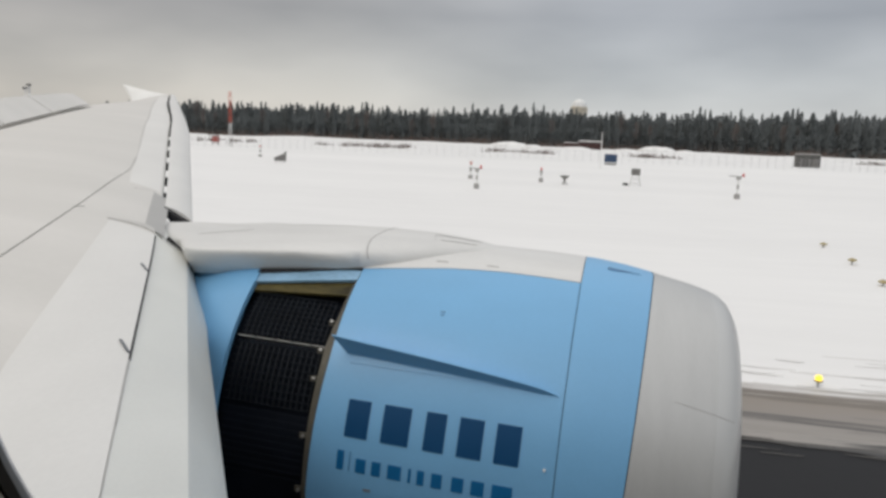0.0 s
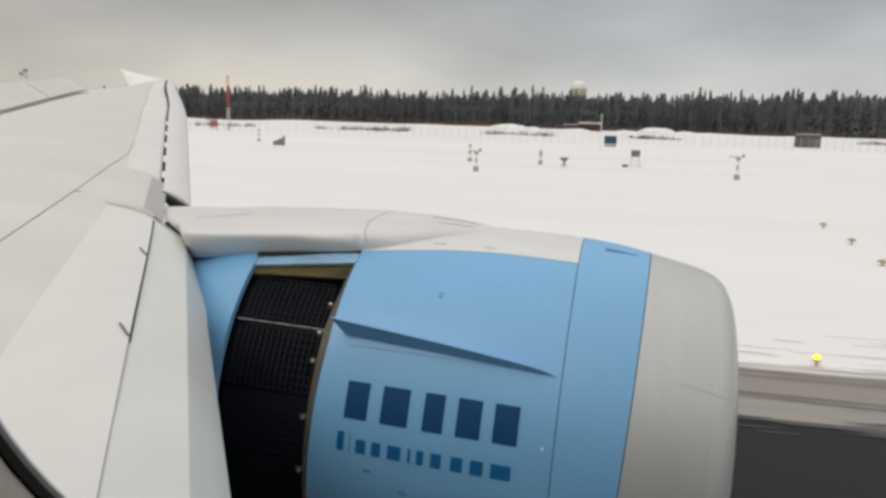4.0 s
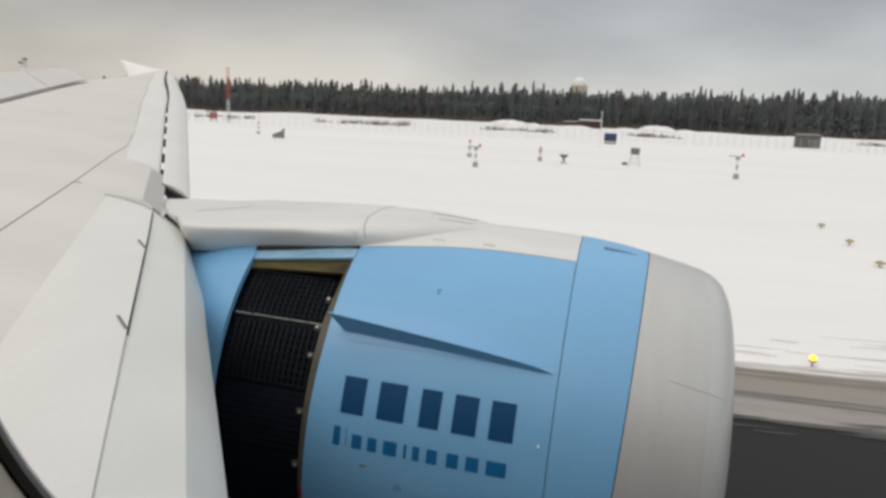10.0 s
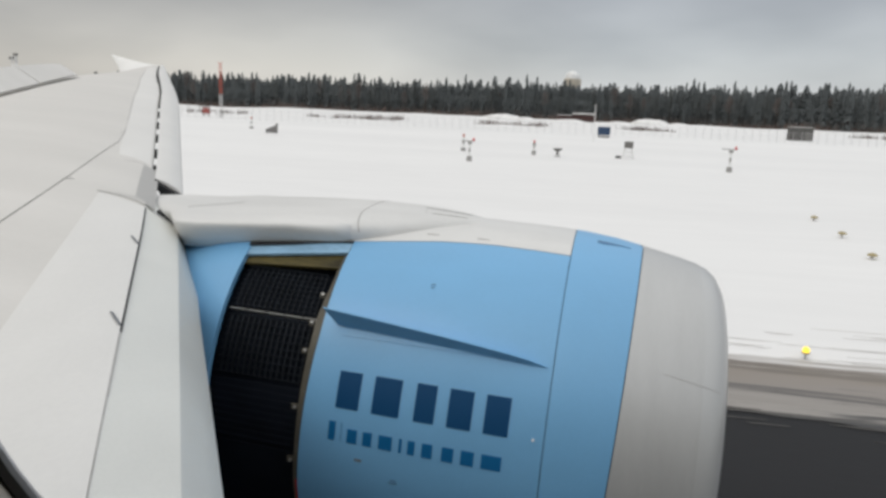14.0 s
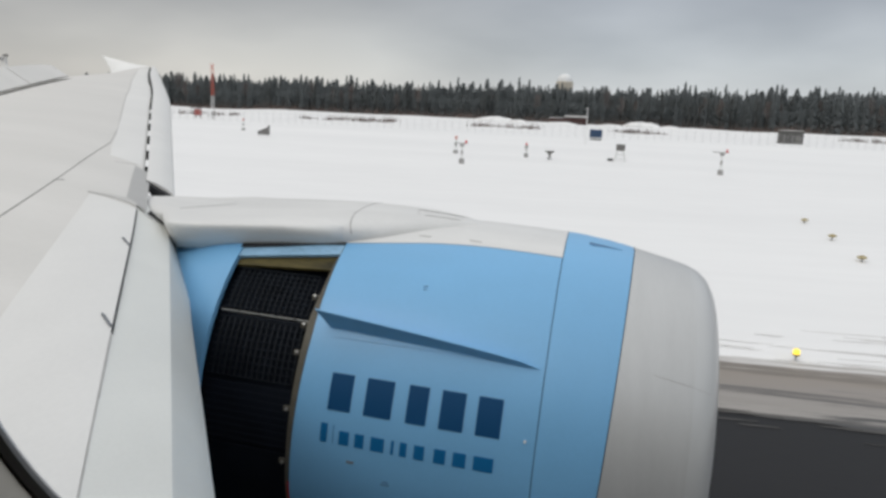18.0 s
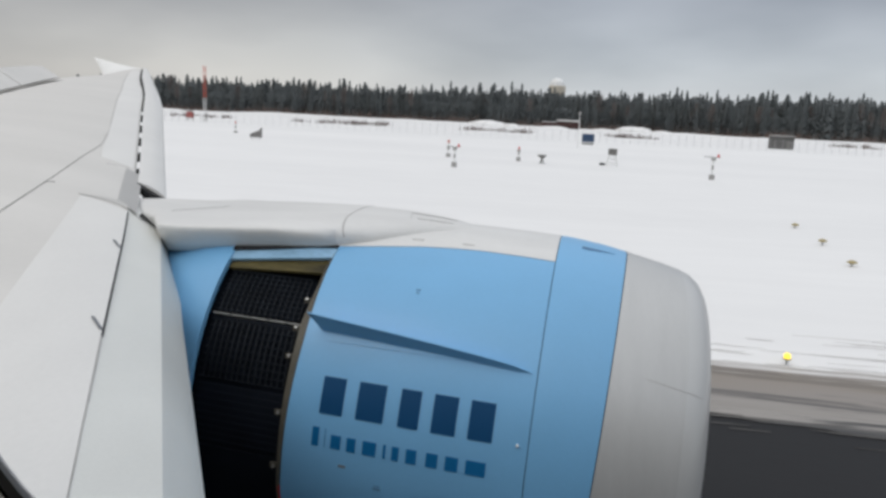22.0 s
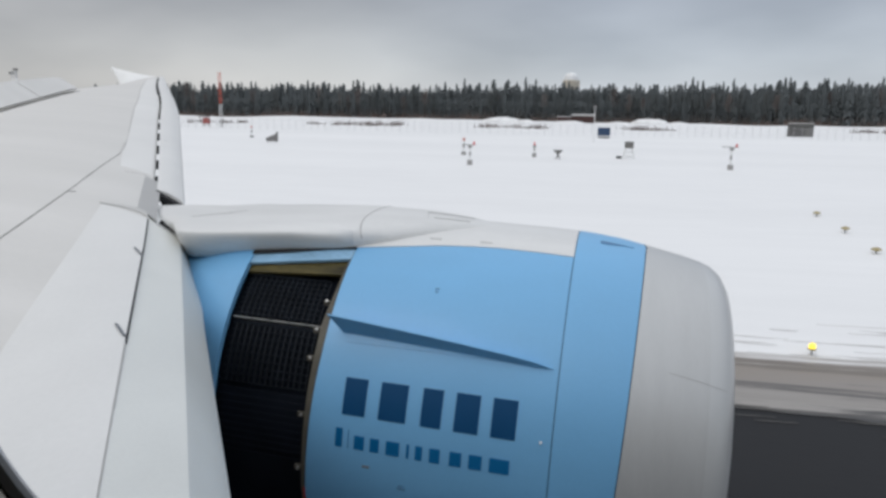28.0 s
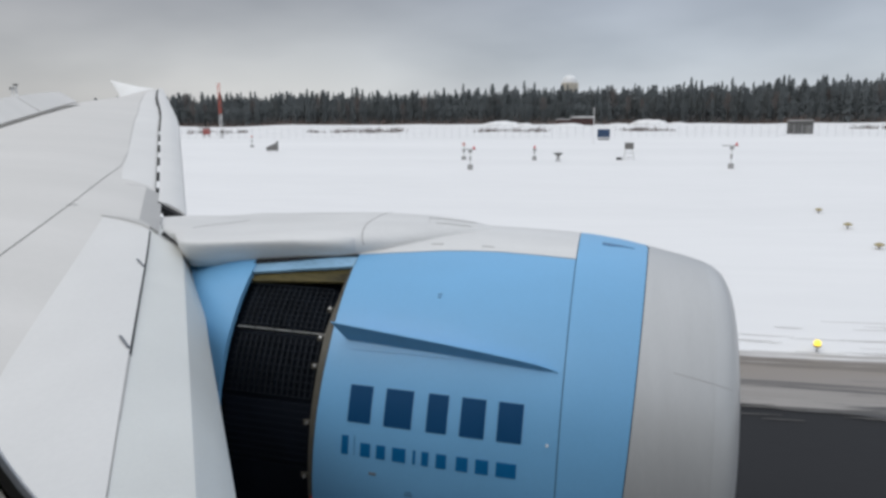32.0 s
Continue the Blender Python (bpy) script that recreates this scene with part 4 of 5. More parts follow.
# ---------------------------------------------------------------- trees
def conifer(seed, h, w, dense, kind):
    rnd = random.Random(seed)
    verts, faces = [], []
    bare = 0.06 if kind == "spruce" else 0.3
    for i in range(dense):
        f = bare + (1 - bare) * (i + rnd.random()) / dense
        z = h * f
        if kind == "spruce":
            reach = w * (1 - f) ** 0.74 * (0.6 + 0.5 * rnd.random()) + 0.36
            drop = 0.45 * reach
        else:
            g = (f - bare) / (1 - bare)
            reach = w * (0.35 + 0.65 * math.sin(math.pi * min(1, g * 0.85 + 0.1))) * (0.5 + 0.6 * rnd.random())
            drop = -0.15 * reach
        a = rnd.random() * 6.283
        wide = reach * (0.30 + 0.22 * rnd.random())
        ux, uy = math.cos(a), math.sin(a)
        t = h * 0.04 * (0.6 + rnd.random())
        k = len(verts)
        verts += [(0.05 * ux, 0.05 * uy, z + t), (reach * 0.7 * ux - wide * uy * 0.6, reach * 0.7 * uy + wide * ux * 0.6, z - drop * 0.7),
                  (reach * ux, reach * uy, z - drop + t * 0.2), (reach * 0.7 * ux + wide * uy * 0.6, reach * 0.7 * uy - wide * ux * 0.6, z - drop * 0.7 - t * 0.3)]
        faces += [(k, k + 1, k + 2), (k, k + 2, k + 3)]
    if kind == "spruce":
        k = len(verts)
        verts += [(0.3, 0, h * 0.93), (-0.15, 0.26, h * 0.93), (-0.15, -0.26, h * 0.93), (0, 0, h * 0.99)]
        faces += [(k, k + 1, k + 3), (k + 1, k + 2, k + 3), (k + 2, k, k + 3)]
    return verts, faces


def birch(seed, h, w):
    rnd = random.Random(seed)
    verts, faces = [], []

    def limb(p, q, r0, r1):
        k = len(verts)
        d = (q - p).normalized()
        u = d.orthogonal().normalized()
        v = d.cross(u)
        for c, r in ((p, r0), (q, r1)):
            for t in (0, 2.09, 4.19):
                verts.append(tuple(c + r * (math.cos(t) * u + math.sin(t) * v)))
        for j in range(3):
            faces.append((k + j, k + (j + 1) % 3, k + 3 + (j + 1) % 3, k + 3 + j))

    for i in range(40):
        f = 0.35 + 0.6 * rnd.random()
        a = rnd.random() * 6.283
        p = Vector((0, 0, h * f * 0.9))
        L = w * (0.5 + 0.7 * rnd.random()) * (1.15 - f)
        q = p + Vector((math.cos(a) * L, math.sin(a) * L, L * (0.9 + 0.6 * rnd.random())))
        limb(p, q, 0.06, 0.03)
        for j in range(8):
            s = p.lerp(q, 0.35 + 0.6 * rnd.random())
            e = s + Vector((rnd.uniform(-1, 1), rnd.uniform(-1, 1), rnd.uniform(0.2, 1.3))) * (0.28 * L + 0.4)
            limb(s, e, 0.045, 0.015)
    return verts, faces


def trunk_mesh(h, r, mat):
    rows = [[(rr * math.cos(t), rr * math.sin(t), z) for t in np.linspace(0, 6.283, 6, endpoint=False)] for z, rr in ((-0.4, r * 1.2), (h * 0.4, r * 0.8), (h * 0.95, r * 0.15))]
    verts = [p for s in rows for p in s]
    fcs = [(i * 6 + j, i * 6 + (j + 1) % 6, (i + 1) * 6 + (j + 1) % 6, (i + 1) * 6 + j) for i in range(2) for j in range(6)]
    return mesh("trunk", verts, fcs, mat)


KINDS = []
for i, (kind, h, w, d) in enumerate((("spruce", 17.0, 2.3, 190), ("spruce", 14.5, 2.1, 170), ("spruce", 19.0, 2.5, 210), ("spruce", 12.0, 1.9, 150),
                                     ("pine", 16.0, 1.8, 210), ("pine", 17.5, 2.0, 230))):
    v, f = conifer(20 + i, h, w, d, kind)
    KINDS.append((kind, h, v, f))
for i, (h, w) in enumerate(((15.0, 3.6), (17.5, 4.2))):
    v, f = birch(50 + i, h, w)
    KINDS.append(("birch", h, v, f))
TREE_LABEL = {"spruce": "dark green spruce at the edge of the snowfield", "pine": "dark green pine with a high crown at the snowfield's edge", "birch": "bare leafless birch standing in the conifer edge"}
CROWN = {"spruce": M_SPRUCE, "pine": M_PINE, "birch": M_TWIG}


def edge_y(x):
    return 372 + 14 * noise.noise((x * 0.011, 1.0, 0.0)) + 6 * noise.noise((x * 0.05, 4.0, 0.0))


originals = {}
rt = random.Random(5)
x = -430.0
while x < 215:
    kid = rt.choice((0, 1, 2, 3, 0, 4, 5, 2, 4, 5, 1, 3, 6, 7) if rt.random() < 0.75 else (4, 0, 3, 1))
    kind, h, v, f = KINDS[kid]
    y = edge_y(x) + rt.uniform(-3, 3)
    sc = rt.choice((0.64, 0.70, 0.74, 0.78, 0.82, 0.86, 0.94)) * (1.12 if kind == "birch" else 1.0) * lerp(x, [-290, -255, -60, 110], [0.72, 1.0, 1.0, 1.17]) * (rt.uniform(1.06, 1.18) if rt.random() < 0.06 else 1.0)
    m = pose(x, y, terrain(x, y), 0, 0, rt.uniform(0, 360)) @ Matrix.Diagonal((sc, sc, sc, 1))
    if kid not in originals:
        tree = tagged(new(kind + "_tree"), TREE_LABEL[kind], "tree", "trees along the airfield edge")
        for nm, me in (("trunk", trunk_mesh(h, 0.2, M_BARK)), ("crown", mesh("crown", v, f, CROWN[kind]))):
            ob = new(nm, me)
            ob.parent = tree
        tree.matrix_basis = m
        originals[kid] = tree
    else:
        t = copy_thing(originals[kid], pose(0, 0, 0))
        t.matrix_basis = m
    x += rt.uniform(1.7, 2.7)

# the wood behind, too dense to count
fv, ff = {"green": [], "twig": []}, {"green": [], "twig": []}
cnt = {"green": 0, "twig": 0}
for row in range(7):
    x = -470.0
    while x < 250:
        kid = rt.choice((0, 1, 4, 3, 0, 5, 2, 5, 0, 1, 6)) if row < 6 else rt.choice((0, 4, 2))
        kind, h, v, f = KINDS[kid]
        y = edge_y(x) + 6 + row * 5.5 + rt.uniform(-2, 2)
        sc = rt.choice((0.73, 0.77, 0.80, 0.83, 0.85, 0.87, 0.91, 1.0)) * (1 + 0.16 * noise.noise((x * 0.012, 8.0, row * 0.1))) * lerp(x, [-300, -262, -60, 110], [0.72, 1.0, 1.0, 1.17]) * (rt.uniform(1.05, 1.14) if rt.random() < 0.05 else 1.0)
        a = rt.uniform(0, 6.283)
        arr = np.array(v) * sc
        ca, sa = math.cos(a), math.sin(a)
        arr = np.stack([arr[:, 0] * ca - arr[:, 1] * sa + x, arr[:, 0] * sa + arr[:, 1] * ca + y, arr[:, 2] + terrain(x, min(y, 415))], 1)
        key = "twig" if kind == "birch" else "green"
        o = cnt[key]
        fv[key].append(arr)
        ff[key] += [tuple(i + o for i in q) for q in f]
        cnt[key] += len(arr)
        x += rt.uniform(1.3, 2.3)


def stuff(name, verts, faces, mat, label, cat):
    me = bpy.data.meshes.new(name)
    me.from_pydata(verts.tolist(), [], faces)
    me.materials.append(mat)
    return tagged(new(name, me), label, cat, kind="stuff")


for i in range(7000):
    x = rt.uniform(-470, 250)
    y = edge_y(x) + rt.uniform(4, 34)
    hh, a, wd = rt.uniform(4, 11.5), rt.uniform(0, 3.14), rt.uniform(0.7, 1.6)
    z = terrain(x, min(y, 415)) - 0.3
    dx, dy = wd * math.cos(a), wd * math.sin(a)
    o = cnt["green"]
    fv["green"].append(np.array([(x - dx, y - dy, z), (x + dx, y + dy, z), (x + dx * 0.5 + 0.2, y + 0.5, z + hh * 0.7), (x - dx * 0.3, y, z + hh), (x - dx * 0.9, y - 0.3, z + hh * 0.6)]))
    ff["green"].append((o, o + 1, o + 2, o + 3, o + 4))
    cnt["green"] += 5
# twigs and low branches filling the gaps at the edge of the wood
rg = np.random.default_rng(11)
N = 84000
cx = rg.uniform(-470, 250, N)
cy = np.array([edge_y(float(v)) for v in np.linspace(-470, 250, 721)])[np.round(cx + 470).astype(int)] + rg.uniform(-1.5, 6.5, N)
cz = 0.2 + 9.6 * rg.beta(1.3, 1.5, N) + np.array([terrain(float(a), float(b)) for a, b in zip(cx, cy)])
tri = rg.normal(0, 0.36, (N, 3, 3)) + np.stack([cx, cy, cz], 1)[:, None, :]
o = cnt["green"]
fv["green"].append(tri.reshape(-1, 3))
ff["green"] += [(o + 3 * k, o + 3 * k + 1, o + 3 * k + 2) for k in range(N)]
cnt["green"] += 3 * N
# bare brownish undergrowth along the foot of the wood
N = 26000
cx = rg.uniform(-470, 250, N)
cy = np.array([edge_y(float(v)) for v in np.linspace(-470, 250, 721)])[np.round(cx + 470).astype(int)] + rg.uniform(-4.0, 1.5, N)
cz = 0.1 + 4.6 * rg.beta(1.0, 2.2, N) + np.array([terrain(float(a), float(b)) for a, b in zip(cx, cy)])
tri = rg.normal(0, 1.0, (N, 3, 3)) * (0.12, 0.12, 0.55) + np.stack([cx, cy, cz], 1)[:, None, :]
o = cnt["twig"]
fv["twig"].append(tri.reshape(-1, 3))
ff["twig"] += [(o + 3 * k, o + 3 * k + 1, o + 3 * k + 2) for k in range(N)]
cnt["twig"] += 3 * N
# young spruces in front of and between the tall ones
for i in range(900):
    x = rt.uniform(-450, 235)
    y = edge_y(x) + rt.uniform(-2, 26)
    kind, h, v, f = KINDS[rt.choice((0, 1, 3))]
    sc, a = rt.uniform(0.28, 0.62), rt.uniform(0, 6.283)
    arr = np.array(v) * (sc * 1.25, sc * 1.25, sc)
    ca, sa = math.cos(a), math.sin(a)
    arr = np.stack([arr[:, 0] * ca - arr[:, 1] * sa + x, arr[:, 0] * sa + arr[:, 1] * ca + y, arr[:, 2] + terrain(x, min(y, 415))], 1)
    o = cnt["green"]
    fv["green"].append(arr)
    ff["green"] += [tuple(i2 + o for i2 in q) for q in f]
    cnt["green"] += len(arr)
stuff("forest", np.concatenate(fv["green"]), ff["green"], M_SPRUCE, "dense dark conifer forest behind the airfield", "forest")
stuff("birch_wood", np.concatenate(fv["twig"]), ff["twig"], M_TWIG, "bare birches among the dark conifers", "forest")
sv, sf = [], []
for i in range(5200):
    x = rt.uniform(-440, 220)
    y = edge_y(x) - rt.uniform(-2, 7) - (4 * noise.noise((x * 0.03, 2.0, 5.0)))
    z = terrain(x, y)
    hh = rt.uniform(0.8, 2.4) * (1 + max(0.0, 1.5 * noise.noise((x * 0.025, 11.0, 2.0))))
    a = rt.uniform(0, 6.283)
    lean = rt.uniform(-0.5, 0.5)
    b = len(sv)
    dx, dy = 0.28 * math.cos(a), 0.28 * math.sin(a)
    sv += [(x - dx, y - dy, z), (x + dx, y + dy, z), (x + lean, y, z + hh)]
    sf.append((b, b + 1, b + 2))
for i in range(330):                      # clumps on the low bank before the trees
    x = rt.uniform(-130, 195)
    if noise.noise((x * 0.04, 7.3, 1.4)) < 0.02:
        continue
    y = 236 + 0.12 * x + 5 * noise.noise((x * 0.03, 3.3, 0.5)) + rt.gauss(0, 5.5)
    wide, tall = rt.uniform(1.0, 3.0), rt.uniform(0.7, 2.1)
    for k in range(20):
        px, py = x + rt.gauss(0, wide * 0.5), y + rt.gauss(0, 0.8)
        z, hh, a, lean = terrain(px, py), tall * rt.uniform(0.35, 1.0), rt.uniform(0, 6.283), rt.uniform(-0.5, 0.5)
        b = len(sv)
        dx, dy = 0.10 * math.cos(a), 0.10 * math.sin(a)
        sv += [(px - dx, py - dy, z), (px + dx, py + dy, z), (px + lean, py, z + hh)]
        sf.append((b, b + 1, b + 2))
stuff("scrub", np.array(sv), sf, M_SHRUB, "low reddish-brown winter scrub in front of the trees", "shrubs")

# ---------------------------------------------------------------- perimeter fence
fence = tagged(new("fence"), "pale grey wire perimeter fence standing in the snow", "fence")
pm = None
for i in range(170):
    x = -170 + i * 1.8
    y = 176 + 0.09 * x
    if pm is None:
        p = rod("post", (0, 0, -0.3), (0, 0, 2.6), 0.034, M_POST, fence, n=6)
        pm = p.data
    else:
        p = new("post", pm)
        p.parent = fence
    p.location = (x, y, terrain(x, y))
wv, wf = [], []
for i in range(169):
    x0, x1 = -170 + i * 1.8, -170 + (i + 1) * 1.8
    y0, y1 = 176 + 0.09 * x0, 176 + 0.09 * x1
    z0, z1 = terrain(x0, y0), terrain(x1, y1)
    for hgt in (0.25, 0.6, 0.95, 1.3, 1.65, 2.0, 2.3, 2.5):
        b = len(wv)
        wv += [(x0, y0, z0 + hgt), (x1, y1, z1 + hgt), (x1, y1, z1 + hgt + 0.02), (x0, y0, z0 + hgt + 0.02)]
        wf.append((b, b + 1, b + 2, b + 3))
solid("wire_mesh", wv, wf, M_POST, fence, "thin horizontal fence wires")

# ---------------------------------------------------------------- airfield things
def marker_mast(x, y, h, label, arm=0.0):
    t = tagged(new("antenna_post"), label, "antenna", "airfield aerials in the snow")
    box("foot", (-0.24, -0.24, -0.1), (0.24, 0.24, 0.5), M_FOOT, t, "grey concrete foot", 0.03)
    k = 4
    for i in range(k):
        z0, z1 = 0.55 + (h - 0.55) * i / k, 0.55 + (h - 0.55) * (i + 1) / k
        rod("pole", (0, 0, z0), (0, 0, z1), 0.11, (M_WPAINT, M_FOOT, M_WPAINT, M_WPAINT)[i], t, n=8)
    box("head", (-0.2, -0.16, h - 0.4), (0.2, 0.16, h - 0.1), M_FOOT, t, "grey aerial head", 0.04)
    if arm:
        box("arm", (-arm * 1.5, -0.05, h - 0.1), (arm, 0.05, h - 0.01), M_FOOT, t, "thin grey cross arm", 0.02)
    rod("obstruction_light", (arm * 0.7, 0, h - 0.05), (arm * 0.7, 0, h + 0.28), 0.14, M_RED, t, "red obstruction light", n=10, r2=0.05)
    t.location = (x, y, terrain(x, y))
    return t


marker_mast(-11.5, 73.7, 2.1, "white and grey aerial post with a red light on top", 0.55)
marker_mast(14.1, 77.0, 2.3, "white and grey aerial post with a cross arm and red light", 0.62)
marker_mast(-6.1, 89.2, 1.5, "short white post with a red light on top")
t = tagged(new("tripod_antenna"), "dark grey dish aerial on a short stand", "antenna")
loft("dish", [[(r * math.cos(a), r * math.sin(a), z) for a in np.linspace(0, 6.283, 14, endpoint=False)] for z, r in ((0.55, 0.12), (0.8, 0.4), (0.95, 0.55), (1.0, 0.55))], M_BOX, t)
for a in (0.5, 2.6, 4.7):
    rod("leg", (0, 0, 0.6), (0.35 * math.cos(a), 0.35 * math.sin(a), -0.1), 0.05, M_BOX, t, n=6)
t.location = (-3.2, 86.9, terrain(-3.2, 86.9))
t = tagged(new("wind_sensor_stand"), "grey equipment box on splayed white legs", "equipment")
box("cabinet", (-0.4, -0.35, 1.0), (0.4, 0.35, 1.6), M_BOX, t, "grey instrument cabinet", 0.04)
for a, b in ((-1, -1), (-1, 1), (1, -1), (1, 1)):
    rod("leg", (0.3 * a, 0.25 * b, 1.0), (0.55 * a, 0.4 * b, -0.1), 0.06, M_WPAINT, t, n=6)
for z, w in ((0.25, 0.49), (0.62, 0.41)):
    for b in (-1, 1):
        rod("brace", (-w, 0.33 * b, z), (w, 0.33 * b, z), 0.035, M_WPAINT, t, n=6)
box("roof", (-0.5, -0.45, 1.6), (0.5, 0.45, 1.68), M_WPAINT, t, "", 0.02)
box("ground_box", (-1.15, -0.3, -0.1), (-0.65, 0.3, 0.22), M_BLACKSIGN, t, "low black box at the foot", 0.03)
t.scale = (1.25, 1.25, 1.25)
t.location = (5.0, 90.7, terrain(5.0, 90.7))

t = tagged(new("equipment_cabin"), "dark grey equipment cabin with flat roof in the snow", "cabin")
box("wall", (-2.7, -1.5, -0.2), (2.7, 1.5, 3.1), M_CABIN, t, "dark grey cladding", 0.03)
box("roof", (-2.85, -1.65, 3.1), (2.85, 1.65, 3.25), M_BOX, t, "flat grey roof edge", 0.03)
box("roof_snow", (-2.7, -1.5, 3.25), (2.7, 1.5, 3.38), M_HEAP, t, "thin snow on the roof", 0.05)
box("door", (0.9, -1.54, 0.0), (1.8, -1.5, 2.1), M_BOX, t, "dark grey steel door", 0.01)
for x0 in (-1.9, -0.9, 0.1):
    box("cladding_rib", (x0, -1.53, -0.1), (x0 + 0.08, -1.5, 3.05), M_BOX, t)
t.location = (52.5, 200, terrain(52.5, 200))
t = tagged(new("taxiway_sign"), "small weathered grey guidance sign with sloped top", "sign")
solid("face", [(-0.9, 0, 0.25), (0.95, 0, 0.25), (0.95, 0, 1.5), (-0.9, 0, 0.75), (-0.9, 0.3, 0.25), (0.95, 0.3, 0.25), (0.95, 0.3, 1.5), (-0.9, 0.3, 0.75)],
      [(0, 1, 2, 3), (4, 7, 6, 5), (0, 4, 5, 1), (1, 5, 6, 2), (2, 6, 7, 3), (3, 7, 4, 0)], M_SIGNBACK, t, "weathered grey sign back")
for a in (-0.7, 0.7):
    rod("leg", (a, 0.15, -0.1), (a, 0.15, 0.3), 0.05, M_POST, t, n=6)
box("lamp_bracket", (0.72, 0.02, 1.42), (1.02, 0.28, 1.7), M_SIGNBACK, t, "small bracket on the high corner", 0.03)
t.location = (-47.5, 106.6, terrain(-47.5, 106.6))
t = tagged(new("runway_sign"), "dark blue illuminated sign board with white foot in the snow", "sign")
box("board", (-1.3, -0.15, 0.5), (1.3, 0.15, 2.2), M_SIGNBLUE, t, "dark blue board", 0.04)
box("base", (-1.35, -0.25, 0.25), (1.35, 0.25, 0.5), M_WPAINT, t, "white base", 0.02)
box("foot", (-1.2, -0.3, -0.15), (1.2, 0.3, 0.25), M_BLACKSIGN, t, "black foot", 0.02)
t.location = (3.5, 160.5, terrain(3.5, 160.5))
first = None
for x, y in ((-58.8, 123.6), (-14.8, 89.8)):
    if first is None:
        t = first = tagged(new("marker_post"), "white and red banded marker post with dark foot", "post", "marker posts in the snow")
        box("foot", (-0.26, -0.26, -0.1), (0.26, 0.26, 0.4), M_FOOT, t, "grey foot", 0.03)
        for i in range(4):
            rod("band", (0, 0, 0.5 + 0.4 * i), (0, 0, 0.9 + 0.4 * i), 0.16, (M_WPAINT, M_FOOT, M_WPAINT, M_PINK)[i], t, n=8)
    else:
        t = copy_thing(first, pose(0, 0, 0))
    t.location = (x, y, terrain(x, y))


def lattice_mast(x, y, h, w, mats, label, r=0.06):
    t = tagged(new("lattice_mast"), label, "mast")
    k = 7
    for i in range(k):
        z0, z1 = h * i / k, h * (i + 1) / k
        mat = mats[i % len(mats)]
        for a, b in ((-1, -1), (1, -1), (0, 1)):
            rod("chord", (w * a, w * b, z0), (w * a, w * b, z1), r, mat, t, n=5)
        rod("brace", (-w, -w, z0), (w, -w, z1), 0.04, mat, t, n=4)
        rod("brace", (w, -w, z0), (-w, -w, z1), 0.04, mat, t, n=4)
    t.location = (x, y, terrain(x, y))
    return t


lattice_mast(-92.3, 176.9, 14.0, 0.34, (M_BOX, M_WPAINT, M_WPAINT, M_ORANGE, M_ORANGE, M_ORANGE, M_ORANGE), "orange and white lattice aerial mast in the snow")
first = None
for x, y in ((12.6, 43.1), (12.2, 37.2), (11.7, 31.9)):
    if first is None:
        t = first = tagged(new("edge_light"), "small yellow edge light on a short stem in snow", "light", "runway edge lights")
        rod("stem", (0, 0, -0.2), (0, 0, 0.22), 0.05, M_POST, t, n=8)
        loft("housing", [[(r * math.cos(a), r * math.sin(a), z) for a in np.linspace(0, 6.283, 12, endpoint=False)] for z, r in ((0.14, 0.08), (0.18, 0.2), (0.22, 0.21), (0.27, 0.12), (0.3, 0.03))], M_YELLOW, t, "yellow housing")
    else:
        t = copy_thing(first, pose(0, 0, 0))
    t.location = (x, y, terrain(x, y))


def ring_of(r, z, n=24):
    return [(r * math.cos(a), r * math.sin(a), z) for a in np.linspace(0, 2 * math.pi, n, endpoint=False)]


# radar tower over the trees: a drum with a white dome
t = tagged(new("radar_tower"), "cream drum with white dome on a tower behind the forest", "radar tower")
loft("drum", [ring_of(r, z) for z, r in ((19.0, 3.4), (19.8, 4.7), (23.6, 4.8), (23.9, 4.6))], M_CREAM, t, "cream cladding drum")
loft("dome", [ring_of(4.3 * math.cos(radians(a)), 23.9 + 4.3 * math.sin(radians(a))) for a in (0, 12, 24, 36, 48, 60, 72, 82, 88)], M_WPAINT, t, "white radar dome")
rod("shaft", (0, 0, -0.5), (0, 0, 19.1), 2.6, M_GREYPATCH, t, "grey concrete shaft", n=16)
t.location = (-10, 424, terrain(-10, 415) - 1.6)


def snow_mound(x, y, w, d, h, seed):
    """A ploughed heap of lumpy snow."""
    rows = []
    for k in range(9):
        f = k / 8
        row = []
        for a in np.linspace(0, 2 * math.pi, 26, endpoint=False):
            r = (1 - f ** 2.2) ** 0.8 * (1 + 0.22 * noise.noise((math.cos(a) * 1.6, math.sin(a) * 1.6, seed)))
            z = h * (f ** 0.85) * (1 + 0.25 * noise.noise((math.cos(a) * r * 2.2, math.sin(a) * r * 2.2, seed + 4)))
            row.append((w * r * math.cos(a), d * r * math.sin(a), z - 0.3))
        rows.append(row)
    ob = tagged(loft("snow_mound", rows, M_HEAP), "ploughed white snow mound in front of the forest", "snow mound", "snow mounds by the forest")
    ob.location = (x, y, terrain(x, y))


for k, (x, y, w, d, h) in enumerate(((-37, 330, 9.5, 5, 2.7), (-27, 326, 5.0, 3, 1.7), (26, 328, 8.5, 5, 2.8), (13, 327, 5.5, 3, 1.3), (-8, 329, 7.0, 3, 1.3), (38, 332, 6.0, 3, 1.1))):
    snow_mound(x, y, w, d, h, 3.7 * k)

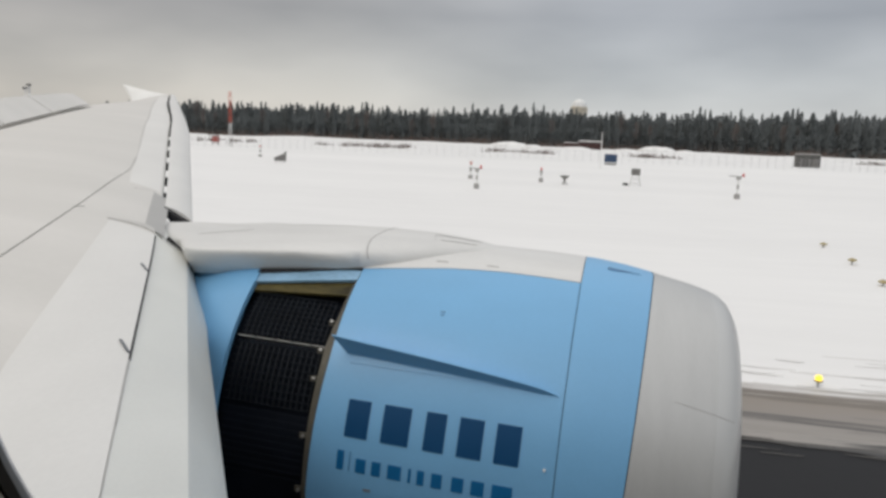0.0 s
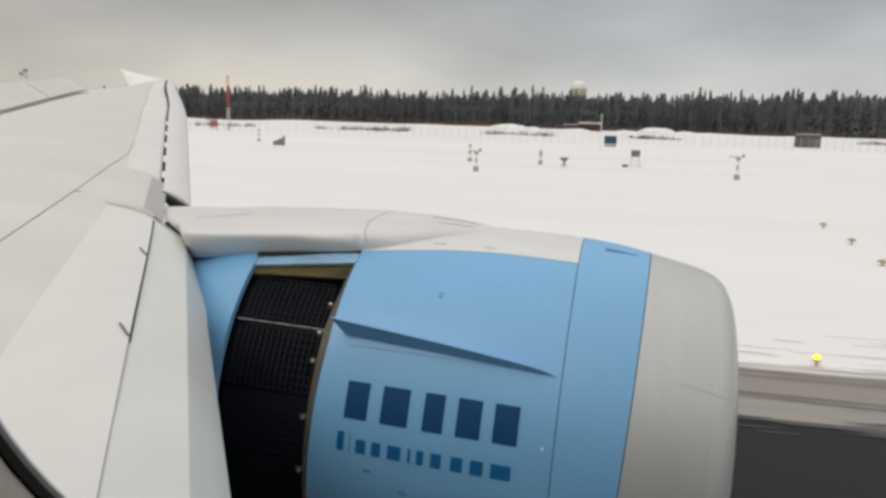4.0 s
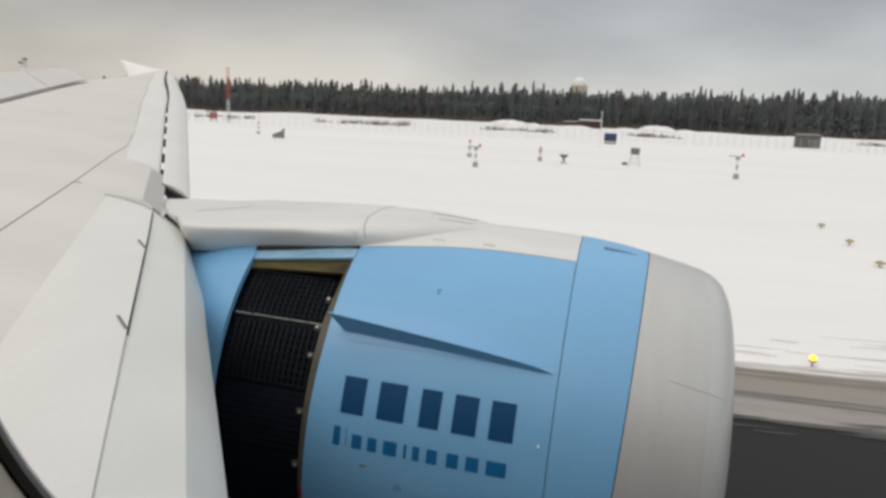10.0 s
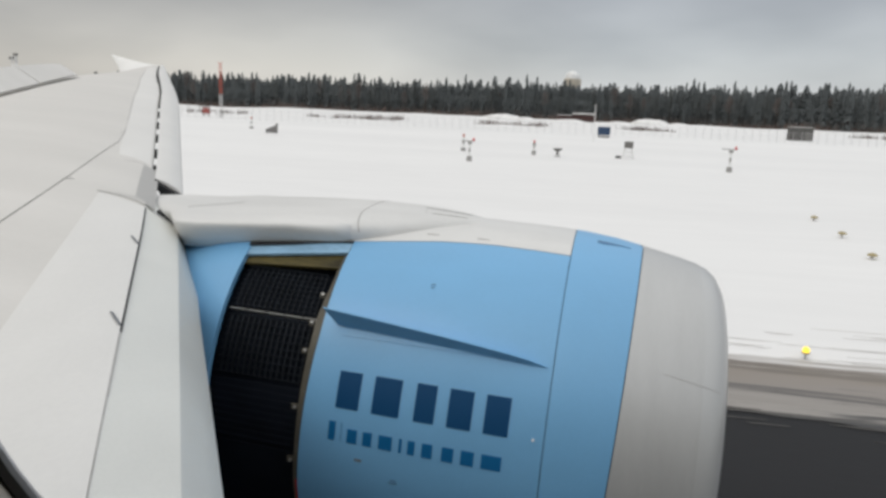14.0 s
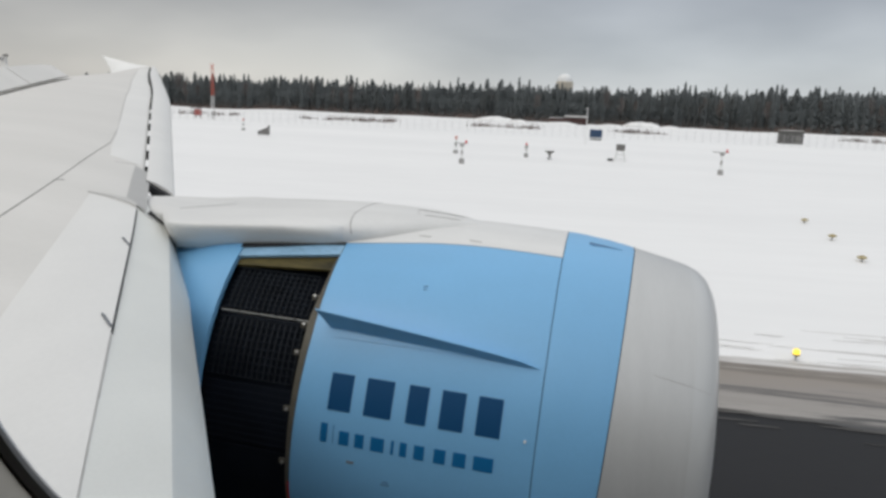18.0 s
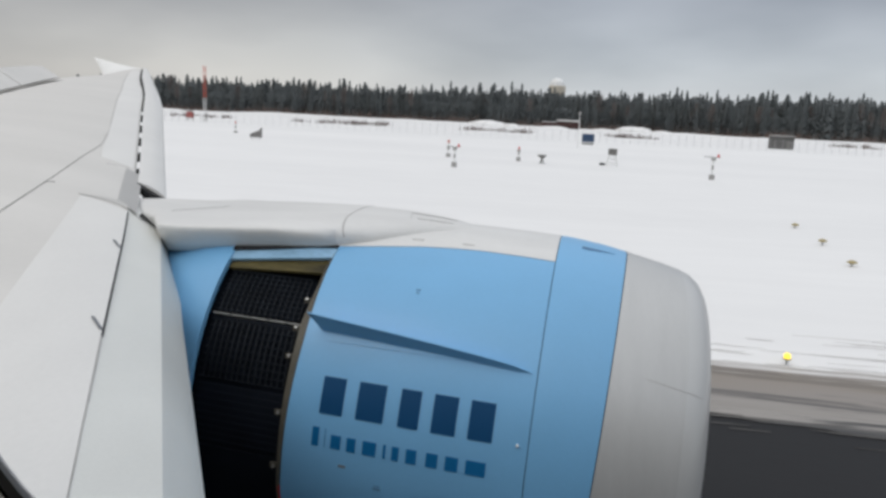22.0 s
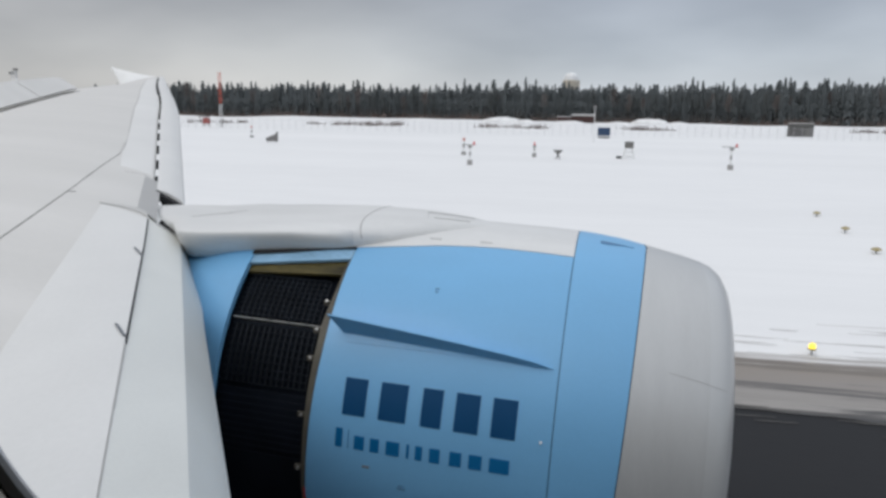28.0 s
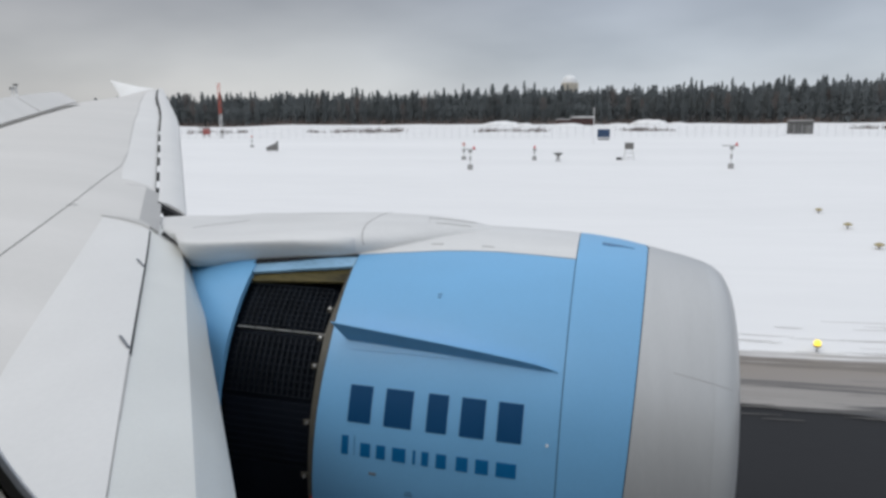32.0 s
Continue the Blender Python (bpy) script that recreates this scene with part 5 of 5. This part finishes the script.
# low shed with a snowy roof at the foot of the trees
t = tagged(new("shed"), "low dark red shed with thick snow on its roof", "shed")
box("wall", (-5.0, -2.2, -0.3), (5.0, 2.2, 2.9), M_BARN, t, "dark red board wall", 0.03)
box("roof", (-5.4, -2.6, 2.9), (5.4, 2.6, 3.1), M_BOX, t, "dark flat roof", 0.03)
box("snow_cover", (-5.3, -2.5, 3.1), (5.3, 2.5, 3.75), M_HEAP, t, "thick snow lying on the roof", 0.25)
box("lean_to", (-11.6, -1.8, -0.3), (-5.0, 1.8, 2.4), M_BARN, t, "lower dark red lean-to", 0.03)
box("lean_to_snow", (-11.8, -2.0, 2.4), (-5.4, 2.0, 2.65), M_HEAP, t, "thin snow on the lean-to roof", 0.1)
t.location = (-2.0, 343, terrain(-2.0, 343))

# grey lattice mast with lamp boxes, behind the wing
t = lattice_mast(-152, 177, 14.0, 0.55, (M_POST, M_WPAINT), "grey and white lattice mast with boxes at its top", 0.13)
box("platform", (-0.9, -0.6, 10.3), (0.9, 0.6, 10.5), M_POST, t, "grid platform", 0.02)
box("lamp_box", (-1.6, -0.35, 13.0), (-0.5, 0.35, 13.7), M_BOX, t, "dark lamp box", 0.04)
box("lamp_box", (-0.35, -0.35, 14.0), (0.75, 0.35, 14.6), M_BOX, t, "dark lamp box", 0.04)
box("foot", (-1.1, -1.1, -0.2), (1.1, 1.1, 0.6), M_FOOT, t, "grey concrete foot", 0.05)

# red cabinet on a stand with a flat arm
t = tagged(new("signal_cabinet"), "faded red equipment cabinet with a flat dark arm", "equipment")
box("body", (-0.9, -0.5, 0.7), (0.9, 0.5, 2.3), M_SIGNALBOX, t, "faded red body", 0.06)
box("arm", (-2.2, -0.3, 2.5), (1.0, 0.3, 2.7), M_BOX, t, "flat dark arm", 0.03)
rod("arm_post", (0, 0, 2.3), (0, 0, 2.55), 0.12, M_BOX, t, n=8)
for a, b in ((-0.7, -0.35), (-0.7, 0.35), (0.7, -0.35), (0.7, 0.35)):
    rod("leg", (a, b, -0.2), (a, b, 0.75), 0.09, M_BOX, t, n=6)
t.location = (-101, 185, terrain(-101, 185))

# slim pale pole
t = tagged(new("slim_pole"), "slim pale grey pole with a small head in the snow", "pole")
rod("pole", (0, 0, -0.2), (0, 0, 6.4), 0.09, M_WPAINT, t, n=8, r2=0.06)
box("head", (-0.3, -0.12, 6.3), (0.3, 0.12, 6.5), M_FOOT, t, "small grey head", 0.03)
t.location = (1.2, 137, terrain(1.2, 137))

# lit lamp at the edge of the runway
t = tagged(new("runway_edge_lamp"), "lit amber runway edge lamp on a short stem", "light", "lit runway edge lamps")
rod("stem", (0, 0, -0.15), (0, 0, 0.24), 0.035, M_POST, t, n=8)
loft("collar", [ring_of(r, z, 14) for z, r in ((0.20, 0.06), (0.23, 0.12), (0.26, 0.12), (0.27, 0.10))], M_YELLOW, t, "yellow collar")
loft("lens", [ring_of(r, z, 14) for z, r in ((0.27, 0.095), (0.33, 0.105), (0.38, 0.09), (0.41, 0.05), (0.42, 0.01))], M_AMBERLIT, t, "glowing amber lens")
t.scale = (0.8, 0.8, 0.8)
t.location = (5.4, 17.72, terrain(5.4, 17.72) - 0.05)
